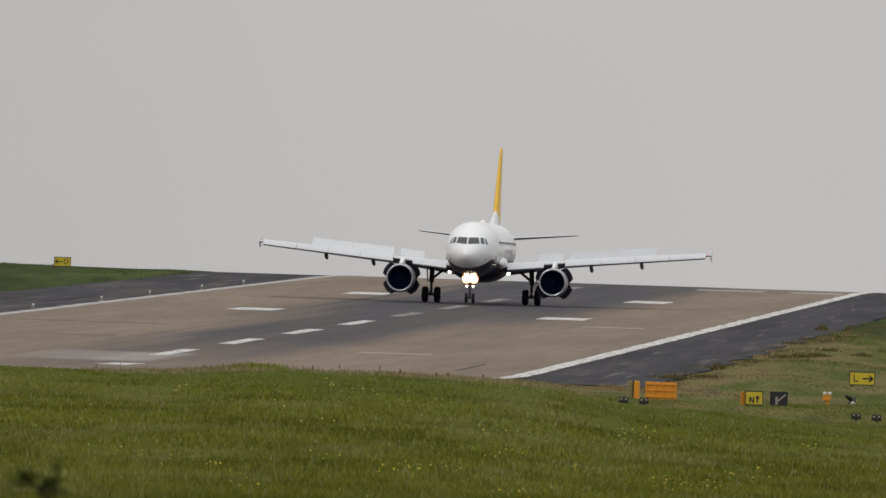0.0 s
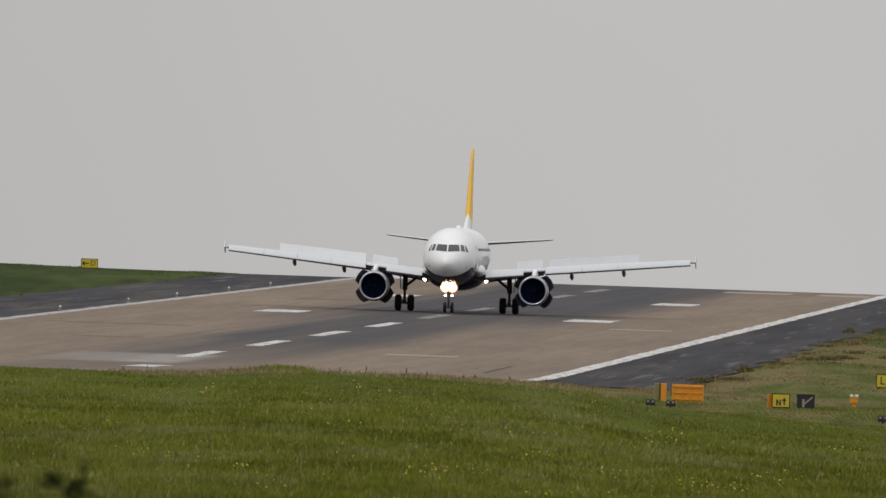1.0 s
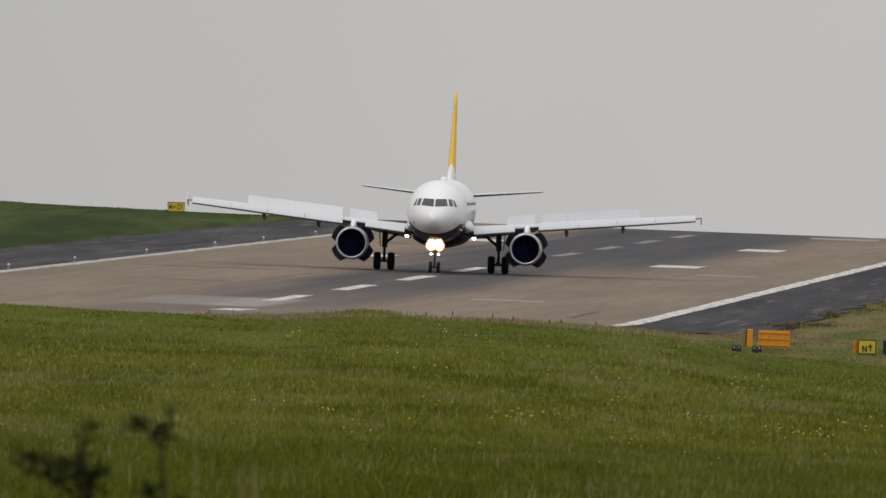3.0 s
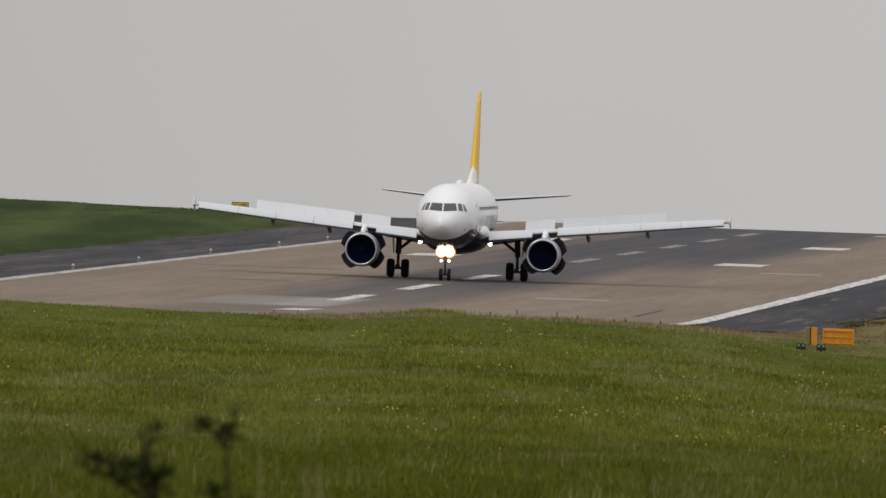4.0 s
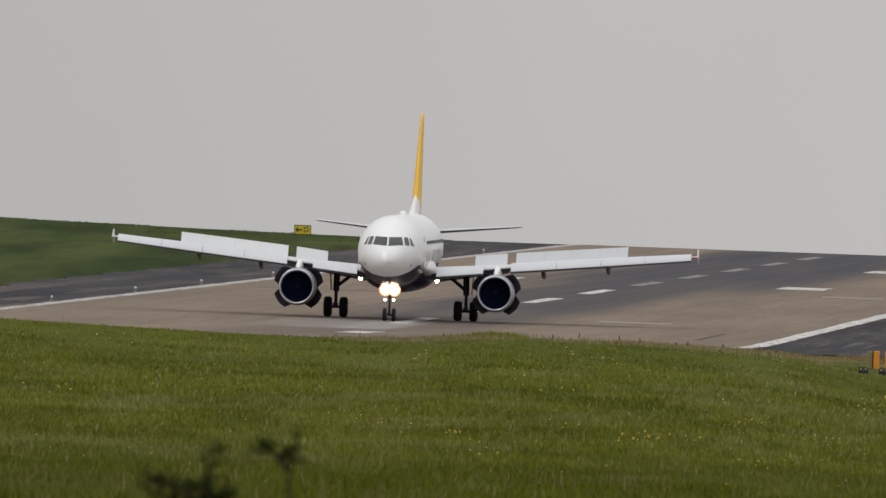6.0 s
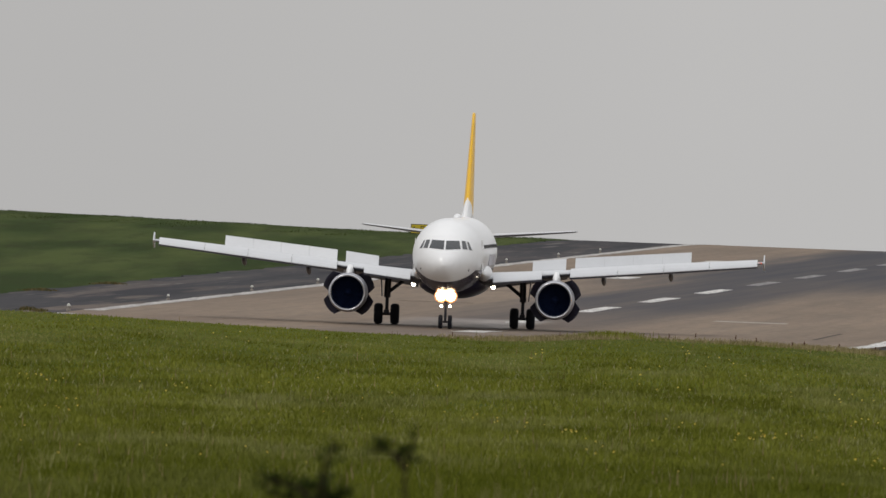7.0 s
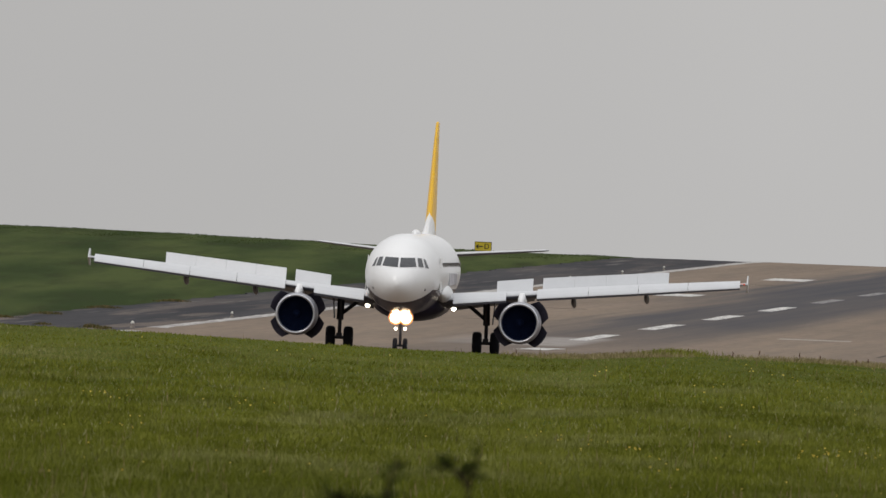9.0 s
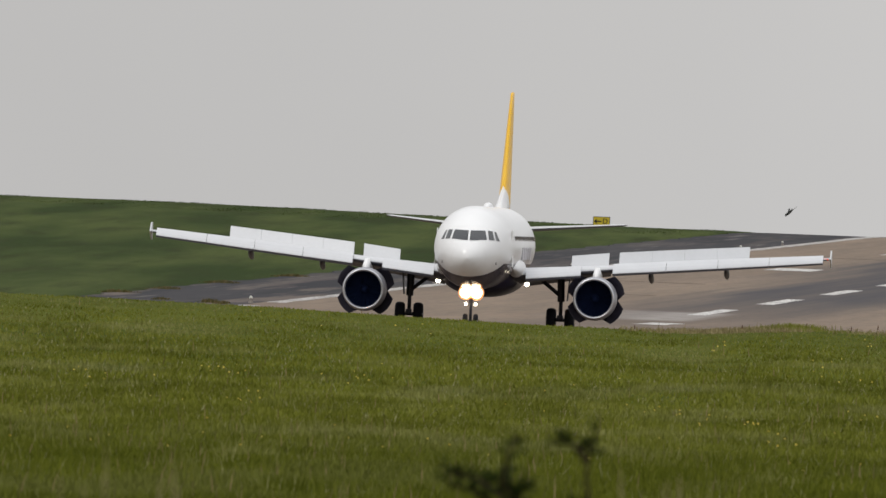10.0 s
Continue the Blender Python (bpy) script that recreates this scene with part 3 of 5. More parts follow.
def fuselage_paint():
    k = Mat("airliner_livery", (0.84, 0.84, 0.84), 0.25, spec=0.5)
    x = k.axes()
    d = k.op("ADD", x["Y"], MAIN)
    edge = k.op("MINIMUM", k.op("ADD", k.op("MULTIPLY", d, 0.3), 2.08 + LIFT), 3.1 + LIFT)
    belly = k.remap(k.op("SUBTRACT", edge, x["Z"]), -0.01, 0.02)
    # pale stripe inside the dark belly
    stripe = k.op("ABSOLUTE", k.op("SUBTRACT", k.op("SUBTRACT", edge, x["Z"]), k.op("MULTIPLY", k.op("SUBTRACT", d, 3.0), 0.05)), 0.0)
    dirt = k.remap(k.noise(0.8, 4), 0.4, 0.7, 0, 0.08)
    c = k.mix(dirt, (0.84, 0.84, 0.845), (0.5, 0.5, 0.5))
    c = k.mix(belly, c, (0.02, 0.018, 0.042))
    pin = k.op("MULTIPLY", k.remap(stripe, 0.04, 0.06, 1, 0), k.remap(d, 4.5, 5.0))
    c = k.mix(k.op("MULTIPLY", pin, 0.9), c, (0.62, 0.61, 0.63))
    k.color(c)
    return k.m


def airfoil(le, chord, thick, twist, side, x):
    """A ring of points round a wing section at span x; le: (behind nose, height)."""
    pts = []
    prof = [(1.0, 0.0), (0.8, 0.32), (0.55, 0.78), (0.3, 1.0), (0.12, 0.8), (0.03, 0.42), (0.0, 0.0),
            (0.03, -0.36), (0.12, -0.6), (0.3, -0.72), (0.55, -0.5), (0.8, -0.15)]
    c, s = math.cos(twist), math.sin(twist)
    for u, w in prof:
        a, b = u * chord, w * thick * chord * 0.55
        pts.append(P(side * x, le[0] + a * c + b * s, le[1] - a * s + b * c))
    return pts


WING = [(1.2, 11.4, 6.9, 2.5, 0.135, 3.0), (1.95, 11.85, 6.4, 2.56, 0.13, 3.0), (6.3, 14.15, 4.05, 3.0, 0.115, 1.8), (12.0, 17.1, 2.7, 3.52, 0.108, 0.9),
        (17.05, 19.75, 1.5, 3.97, 0.105, 0.2)]


def wing_at(x):
    xs = [w[0] for w in WING]
    return [float(np.interp(x, xs, [w[i] for w in WING])) for i in range(1, 6)]


def wing_point(x, u, up=0.0):
    d, ch, z, th, tw = wing_at(x)
    tw = radians(tw)
    return d + u * ch * math.cos(tw), z - u * ch * math.sin(tw) + up


def slab(name, corners, thick, mat, bevel=0.02):
    """A panel with depth from four corner points in order."""
    a, b, c, d = [Vector(p) for p in corners]
    nrm = (b - a).cross(d - a).normalized() * thick
    bm = bmesh.new()
    lo = [bm.verts.new(p) for p in (a, b, c, d)]
    hi = [bm.verts.new(p + nrm) for p in (a, b, c, d)]
    bm.faces.new(lo[::-1])
    bm.faces.new(hi)
    for i in range(4):
        j = (i + 1) % 4
        bm.faces.new((lo[i], lo[j], hi[j], hi[i]))
    if bevel:
        bmesh.ops.bevel(bm, geom=list(bm.edges), offset=bevel, segments=1, affect="EDGES")
    return from_bm(name, bm, mat)


def build_wing(plane, side):
    rings = [airfoil((d, z), ch, th, radians(tw), side, x) for x, d, ch, z, th, tw in WING]
    wing = part("wing", shade_undersides(loft("wing", rings, M_WING), M_UNDER_SHADE), plane, "pale grey swept wing with raised spoilers")
    # slats, drooped ahead of the leading edge
    for x0, x1 in ((2.3, 4.95), (6.5, 9.08), (9.1, 11.6), (11.62, 14.1), (14.12, 16.75)):
        rings = []
        for x in (x0, x1):
            d, ch, z, th, tw = wing_at(x)
            h = min(0.1 * ch + 0.34, 0.64)
            ring = []
            for u, w in ((0.5, 0.6), (0.2, 0.36), (-0.06, 0.06), (-0.22, -0.2), (-0.26, -0.34), (-0.2, -0.56), (0.0, -0.54), (0.25, 0.0)):
                ring.append(P(side * x, d - 0.12 + u * h * 1.7, z - 0.03 + w * h * 0.82))
            rings.append(ring)
        part("slat", shade_undersides(loft("slat", rings, M_WING, True, True, False), M_UNDER_SHADE, 0.08), wing, "extended light grey leading-edge slat")
    # raised spoilers
    for x0, x1 in ((4.3, 6.15), (6.65, 8.245), (8.25, 9.845), (9.85, 11.445), (11.45, 13.05)):
        cs = []
        for x in (x0, x1):
            d, z = wing_point(x, 0.66)
            cs.append((P(side * x, d, z + 0.16), P(side * x, d + 0.5, z + 0.16 + 0.84 - 0.014 * x)))
        part("spoiler", slab("spoiler", (cs[0][0], cs[1][0], cs[1][1], cs[0][1]), 0.05, M_WING, 0.006), wing, "raised pale spoiler panel")
    # flaps, lowered
    for x0, x1 in ((2.1, 6.2), (6.3, 13.1)):
        cs = []
        for x in (x0, x1):
            d, z = wing_point(x, 0.93)
            k = 0.26 if x < 5 else 0.2
            cs.append((P(side * x, d, z), P(side * x, d + 0.95, z - k)))
        part("flap", slab("flap", (cs[0][0], cs[1][0], cs[1][1], cs[0][1]), 0.09, M_UNDER_SHADE), wing, "lowered grey trailing-edge flap")
    # flap track fairings
    for x in (8.25, 11.95):
        d, z = wing_point(x, 0.45)
        rings = []
        for f, r in ((0, 0.03), (0.12, 0.13), (0.45, 0.18), (0.75, 0.14), (1.0, 0.03)):
            rings.append([P(side * x + r * math.cos(a) * 0.8, d + 2.6 * f, z - 0.3 - 0.35 * f + r * 1.35 * math.sin(a))
                          for a in [2 * math.pi * j / 12 for j in range(12)]])
        part("flap_fairing", loft("flap_fairing", rings, M_UNDER_SHADE), wing, "grey flap track fairing")
    # wingtip fence
    d, ch, z, th, tw = wing_at(17.05)
    prof = [(0.1, 0.0), (0.95, 0.45), (1.35, 0.45), (1.62, 0.0), (1.45, -0.42), (1.15, -0.42)]
    rings = [[P(side * (17.07 + o), d + u, z + w) for u, w in prof] for o in (0, 0.06)]
    part("wingtip_fence", loft("wingtip_fence", rings, M_WING, True, True, False), wing, "small grey wingtip fence")
    part("tip_light", box_mesh("tip_light", P(side * 16.88, d + 0.05, z), (0.26, 0.2, 0.09), M_RED if side > 0 else M_WING, None, 0.03), wing, "small wingtip light")
    # landing light at the wing root
    lamp = lathe("landing_light", [(0.0, 0.0), (0.1, 0.0), (0.125, 0.04), (0.12, 0.12)], M_LAMP_WHITE, seg=18, center=P(side * 2.22, 14.4, 2.12))
    part("landing_light", lamp, wing, "bright round landing light")
    part("light_mount", tube_mesh("light_mount", P(side * 2.22, 14.5, 2.12), P(side * 2.22, 15.1, 2.4), 0.11, M_UNDER_SHADE, 0.16), wing, "grey retractable light housing")
    rings = []
    for d, ax, az in ((9.6, 0.04, 0.04), (10.3, 0.2, 0.2), (11.2, 0.36, 0.38), (12.2, 0.42, 0.46), (14.0, 0.4, 0.46)):
        rings.append([P(side * (1.78 + ax * math.cos(a)), d, 2.86 + az * math.sin(a)) for a in [2 * math.pi * j / 16 for j in range(16)]])
    part("root_fairing", loft("root_fairing", rings, M_WHITE), wing, "white wing root fairing")


def build_engine(plane, side):
    c = P(side * 5.75, 11.3, 1.54)
    body = lathe("nacelle", [(0.995, 0.12), (1.06, 0.5), (1.1, 1.1), (1.08, 1.9), (1.02, 2.3)], M_NACELLE, center=c)
    eng = part("engine", body, plane, "grey turbofan nacelle with open thrust reverser doors")
    part("inlet_lip", lathe("inlet_lip", [(1.0, 0.16), (1.02, 0.06), (1.0, 0.0), (0.955, -0.02), (0.915, 0.03), (0.89, 0.14)], M_LIP, center=c), eng, "polished metal inlet lip")
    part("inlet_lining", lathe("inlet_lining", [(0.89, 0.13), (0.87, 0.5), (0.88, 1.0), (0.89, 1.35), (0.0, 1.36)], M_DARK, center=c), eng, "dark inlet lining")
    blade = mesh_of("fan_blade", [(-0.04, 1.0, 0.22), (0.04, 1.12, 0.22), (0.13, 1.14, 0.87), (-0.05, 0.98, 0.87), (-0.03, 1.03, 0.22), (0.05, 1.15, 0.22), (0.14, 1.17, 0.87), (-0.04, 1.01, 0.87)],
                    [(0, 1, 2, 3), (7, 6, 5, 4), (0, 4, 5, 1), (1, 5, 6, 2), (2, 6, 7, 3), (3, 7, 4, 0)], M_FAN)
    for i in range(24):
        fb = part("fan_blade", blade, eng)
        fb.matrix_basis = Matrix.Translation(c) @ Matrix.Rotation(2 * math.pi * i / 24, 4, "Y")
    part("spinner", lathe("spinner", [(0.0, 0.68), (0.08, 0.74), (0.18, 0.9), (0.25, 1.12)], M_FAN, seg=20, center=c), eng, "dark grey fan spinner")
    part("exhaust", lathe("exhaust", [(1.0, 2.3), (0.82, 3.1), (0.62, 3.9), (0.5, 4.3), (0.28, 4.9), (0.02, 5.3)], M_DARK, center=c), eng, "dark exhaust core")
    # four pivoting reverser doors, opened out round the rear of the nacelle
    for a in (32, 148, 218, 322):
        a = radians(a)
        n = Vector((math.cos(a), 0, math.sin(a)))
        tdir = Vector((-math.sin(a), 0, math.cos(a)))
        rings = []
        for f in (0.0, 0.5, 1.0):
            rad = 0.88 + 0.54 * f
            back = 2.75 - 0.75 * f
            w = 0.62 - 0.12 * f
            ring = []
            for q, o in ((-1, -0.05), (-0.5, 0.03), (0, 0.06), (0.5, 0.03), (1, -0.05)):
                ring.append(Vector(c) + n * (rad + o) + tdir * (q * w) + Vector((0, back, 0)))
            for q, o in ((1, -0.05), (0.5, 0.03), (0, 0.06), (-0.5, 0.03), (-1, -0.05)):
                ring.append(Vector(c) + n * (rad + o - 0.05) + tdir * (q * w) + Vector((0, back + 0.1, 0)))
            rings.append(ring)
        part("reverser_door", loft("reverser_door", rings, M_DOOR, True, True, False), eng, "open dark thrust reverser door")
    rings = []
    for d, w, z0, z1 in ((0.9, 0.05, 0.95, 1.1), (1.5, 0.17, 0.95, 1.4), (2.6, 0.22, 0.9, 1.55), (4.0, 0.2, 0.8, 1.5), (5.4, 0.06, 1.0, 1.3)):
        rings.append([Vector(c) + Vector((x * w, d, z)) for x, z in ((-1, z0), (-1, (z0 + z1) / 2), (-0.5, z1), (0.5, z1), (1, (z0 + z1) / 2), (1, z0))])
    part("pylon", loft("pylon", rings, M_WHITE), eng, "white engine pylon")


def wheel(parent, x, d, r, w, name="wheel"):
    prof = [(r * 0.55, -w * 0.42), (r * 0.82, -w * 0.5), (r * 0.96, -w * 0.36), (r, -w * 0.12), (r, w * 0.12), (r * 0.96, w * 0.36), (r * 0.82, w * 0.5), (r * 0.55, w * 0.42)]
    seg = 28
    rings = [[G(x + a, d + q * math.cos(2 * math.pi * j / seg), r + q * math.sin(2 * math.pi * j / seg)) for j in range(seg)] for q, a in prof]
    tyre = part("tyre", loft("tyre", rings, M_TYRE, True, True), parent, "black rubber tyre")
    for s in (-1, 1):
        rr = [[G(x + s * (w * 0.42 - o), d + q * math.cos(2 * math.pi * j / 20), r + q * math.sin(2 * math.pi * j / 20)) for j in range(20)]
              for q, o in ((r * 0.57, 0.0), (r * 0.5, 0.03), (r * 0.25, 0.05), (r * 0.2, -0.01), (0.02, -0.02))]
        part("rim", loft("rim", rr, M_RIM, True, False), parent, "grey metal wheel rim")
    return tyre


def build_gear(plane):
    for side in (-1, 1):
        x = side * 3.795
        bm = bmesh.new()
        add_tube(bm, G(x, 17.71, 0.56), G(x, 17.71, 1.6), 0.1)
        add_tube(bm, G(x, 17.71, 1.5), P(x - side * 0.05, 17.6, 3.0), 0.185)
        add_tube(bm, G(x - 0.62, 17.71, 0.585), G(x + 0.62, 17.71, 0.585), 0.09)
        add_tube(bm, G(x, 17.7, 1.75), P(x - side * 1.5, 17.4, 2.75), 0.1)
        add_tube(bm, G(x, 17.95, 0.8), P(x, 18.05, 1.3), 0.05)
        add_tube(bm, P(x, 18.05, 1.3), P(x, 17.85, 1.75), 0.05)
        add_box(bm, G(x, 17.4, 0.7), (0.3, 0.2, 0.24), None, 0.03)
        leg = part("main_gear", from_bm("main_gear", bm, M_STRUT), plane, "dark grey main landing gear leg")
        part("gear_door", slab("gear_door", (P(x + side * 0.3, 17.2, 1.35), P(x + side * 0.3, 18.2, 1.35), P(x + side * 0.42, 18.2, 2.85), P(x + side * 0.42, 17.2, 2.85)), 0.04, M_UNDER_SHADE), leg, "grey gear door panel")
        for o in (-0.46, 0.46):
            wheel(leg, x + o, 17.71, 0.585, 0.47)
    bm = bmesh.new()
    add_tube(bm, G(0, 5.07, 0.38), P(0, 5.0, 2.2), 0.075)
    add_tube(bm, P(0, 5.05, 1.0), P(0, 4.98, 2.2), 0.105)
    add_tube(bm, G(-0.36, 5.07, 0.38), G(0.36, 5.07, 0.38), 0.06)
    add_tube(bm, P(0, 5.02, 1.1), P(0, 6.3, 2.0), 0.05)
    add_box(bm, P(0, 4.95, 1.58), (0.72, 0.12, 0.1), None, 0.02)
    leg = part("nose_gear", from_bm("nose_gear", bm, M_STRUT), plane, "grey nose landing gear leg with lights")
    for o in (-0.26, 0.26):
        wheel(leg, o, 5.07, 0.38, 0.22)
    for side in (-1, 1):
        part("gear_door", slab("gear_door", (P(side * 0.42, 4.3, 1.45), P(side * 0.42, 6.0, 1.45), P(side * 0.4, 6.0, 1.85), P(side * 0.4, 4.3, 1.85)), 0.03, M_WHITE), leg, "white nose gear door")
        part("landing_light", lathe("landing_light", [(0.0, 0.0), (0.23, 0.0), (0.27, 0.05), (0.25, 0.16)], M_LAMP, seg=20, center=P(side * 0.27, 4.76, 1.6)), leg, "dazzling warm landing light")
        # added glowing ring, painted halo of the landing light
        part("halo_ring", lathe("halo_ring", [(0.26, 0.04), (0.32, 0.06), (0.37, 0.12), (0.29, 0.2)], M_LAMP_HALO, seg=20, center=P(side * 0.27, 4.78, 1.6)), leg, "orange ring added for the glow round the lamp")
        part("taxi_light", lathe("taxi_light", [(0.0, 0.0), (0.06, 0.0), (0.075, 0.03), (0.07, 0.1)], M_LAMP_WHITE, seg=16, center=P(side * 0.24, 4.85, 1.04)), leg, "small bright taxi light")


def build_tail(plane):
    fin_prof = [(5.6, 27.6, 8.4, 0.3), (6.1, 29.3, 6.6, 0.3), (7.0, 30.3, 5.6, 0.27), (9.0, 31.95, 4.1, 0.2), (11.0, 33.6, 2.75, 0.13), (11.72, 34.25, 2.1, 0.1), (11.8, 34.6, 1.6, 0.04)]
    rings = []
    for z, d, ch, half in fin_prof:
        ring = []
        for u, w in ((0, 0), (0.04, 0.5), (0.15, 0.88), (0.35, 1.0), (0.65, 0.66), (1.0, 0.05), (0.65, -0.66), (0.35, -1.0), (0.15, -0.88), (0.04, -0.5)):
            ring.append(P(w * half * 0.95, d + u * ch, z))
        rings.append(ring)
    k = Mat("fin_livery", (0.86, 0.47, 0.02), 0.35, spec=0.4)
    x = k.axes()
    line = k.op("ADD", x["Z"], k.op("MULTIPLY", k.op("SUBTRACT", x["Y"], 29.3 - MAIN), 0.75))
    c = k.mix(k.remap(k.noise(1.2, 4), 0.4, 0.7, 0, 0.15), (0.86, 0.5, 0.03), (0.7, 0.36, 0.02))
    k.color(k.mix(k.remap(line, 7.45 + LIFT, 7.6 + LIFT), (0.84, 0.84, 0.84), c))
    part("fin", loft("fin", rings, k.m), plane, "tall yellow tail fin with a white base")
    rings = [[P(0.28 * a, d, 5.72 + h * b) for a, b in ((-1, 0), (-0.5, 0.7), (0, 1), (0.5, 0.7), (1, 0))] for d, h in ((25.4, 0.02), (27.0, 0.35), (28.6, 0.95), (30.0, 1.3))]
    part("dorsal_fillet", loft("dorsal_fillet", rings, M_WHITE, False, False), plane, "white dorsal fillet ahead of the fin")
    for side in (-1, 1):
        rings = []
        for x, d, ch, z, th in ((0.6, 31.0, 3.6, 4.8, 0.085), (1.2, 31.4, 3.3, 4.86, 0.085), (5.9, 34.1, 1.6, 5.26, 0.08), (6.12, 34.5, 1.1, 5.28, 0.05)):
            rings.append(airfoil((d, z), ch, th, radians(1.3), side, x))
        part("tailplane", shade_undersides(loft("tailplane", rings, M_WING), M_UNDER_SHADE, 0.0), plane, "grey horizontal tailplane")
    rings = [[P(w * math.cos(q), d, 5.88 + h * math.sin(q)) for q in [math.pi * j / 10 for j in range(11)]]
             for d, w, h in ((15.6, 0.03, 0.02), (16.0, 0.18, 0.14), (16.8, 0.24, 0.24), (17.8, 0.2, 0.18), (18.4, 0.04, 0.02))]
    part("antenna_dome", loft("antenna_dome", rings, M_WHITE, False, False), plane, "small white antenna dome on the roof")


def build_fuselage(plane):
    livery = fuselage_paint()
    rings = []
    ds = sorted(set([f[0] for f in FUS] + [0.25, 0.6, 0.75, 1.2, 1.8, 2.6, 3.5, 4.6]))
    n = 48
    for d in ds:
        zc, a, b = fus_at(d)
        rings.append([P(a * math.cos(2 * math.pi * j / n), d, zc + b * math.sin(2 * math.pi * j / n)) for j in range(n)])
    fus = part("fuselage", loft("fuselage", rings, livery), plane, "white airliner fuselage with dark navy belly")
    # belly fairing
    rings = []
    for d, a, b in ((10.2, 0.3, 0.2), (11.2, 1.4, 0.75), (12.8, 1.95, 1.0), (17.0, 2.02, 1.05), (20.5, 1.6, 0.8), (22.5, 0.3, 0.2)):
        rings.append([P(a * math.cos(2 * math.pi * j / 24), d, 2.42 + b * math.sin(2 * math.pi * j / 24)) for j in range(24)])
    part("belly_fairing", loft("belly_fairing", rings, M_NAVY), fus, "dark navy belly fairing")

    def pane(corners, name, mat, lab):
        vs = []
        m = 5
        for i in range(m):
            for j in range(m):
                u, v = i / (m - 1), j / (m - 1)
                x = (corners[0][0] * (1 - u) + corners[1][0] * u) * (1 - v) + (corners[3][0] * (1 - u) + corners[2][0] * u) * v
                z = (corners[0][1] * (1 - u) + corners[1][1] * u) * (1 - v) + (corners[3][1] * (1 - u) + corners[2][1] * u) * v
                vs.append(P(x, skin(x, z) - 0.03, z + 0.01))
        faces = [(i * m + j, (i + 1) * m + j, (i + 1) * m + j + 1, i * m + j + 1) for i in range(m - 1) for j in range(m - 1)]
        part(name, mesh_of(name, vs, faces, mat, True), fus, lab)

    for s in (-1, 1):
        pane(((s * 0.05, 4.19), (s * 0.87, 4.24), (s * 0.75, 4.69), (s * 0.05, 4.67)), "windscreen_pane", M_GLASS, "dark cockpit windscreen pane")
        pane(((s * 0.97, 4.24), (s * 1.22, 4.22), (s * 1.08, 4.67), (s * 0.87, 4.69)), "side_window", M_GLASS, "dark cockpit side window")
        pane(((s * 1.3, 4.21), (s * 1.46, 4.17), (s * 1.25, 4.61), (s * 1.16, 4.65)), "side_window", M_GLASS, "dark cockpit side window")
    # rows of cabin windows and the dark bars of lettering along the sides
    win = None
    for s in (-1, 1):
        for i in range(34):
            d = 7.6 + 0.62 * i
            z = 4.35
            zc, a, b = fus_at(d)
            x = a * math.sqrt(max(0, 1 - ((z - zc) / b) ** 2)) + 0.004
            if win is None:
                win = box_mesh("cabin_window", (0, 0, 0), (0.03, 0.24, 0.26), M_GLASS, None, 0.012)
            w = part("cabin_window", win, fus)
            w.location = P(s * x, d, z)
        for d0, d1 in ((13.6, 15.0), (15.3, 16.6), (16.9, 18.4), (18.7, 20.0), (20.3, 21.8)):
            part("lettering_bar", box_mesh("lettering_bar", P(s * 1.975, (d0 + d1) / 2, 3.62), (0.05, d1 - d0, 0.62), M_LETTER, None, 0.02), fus, "dull purple-grey lettering bar")
        part("cabin_door", slab("cabin_door", (P(s * 1.915, 5.35, 2.95), P(s * 1.93, 6.15, 2.95), P(s * 1.86, 6.15, 4.75), P(s * 1.84, 5.35, 4.75)), 0.03, M_WHITE), fus, "white cabin door")
        part("probe", box_mesh("probe", P(s * 1.32, 1.95, 3.1), (0.05, 0.2, 0.14), M_STRUT, None, 0.01), fus, "small dark air probe")


def build_plane():
    plane = new("airliner")
    tagged(plane, "white and navy twin-engine airliner with yellow fin braking on the runway", "airplane")
    build_fuselage(plane)
    for side in (-1, 1):
        build_wing(plane, side)
        build_engine(plane, side)
    build_tail(plane)
    build_gear(plane)
    return plane


# ---- signs and lights beside the runway ----
def text_mesh(txt, size, mat, name):
    cu = bpy.data.curves.new(name, "FONT")
    cu.body = txt
    cu.size = size
    cu.align_x, cu.align_y = "CENTER", "CENTER"
    cu.extrude = 0.006
    cu.materials.append(mat)
    return cu


def arrow_mesh(w, h, flip, mat):
    s = -1 if flip else 1
    bm = bmesh.new()
    add_box(bm, (0, 0, 0), (w, 0.012, h * 0.16))
    for k in (-1, 1):
        m = Matrix.Rotation(radians(40 * k * s), 4, "Y")
        add_box(bm, (s * (w * 0.5 - 0.1), 0, 0.085 * k), (0.26, 0.012, h * 0.16), m)
    return from_bm("arrow", bm, mat)


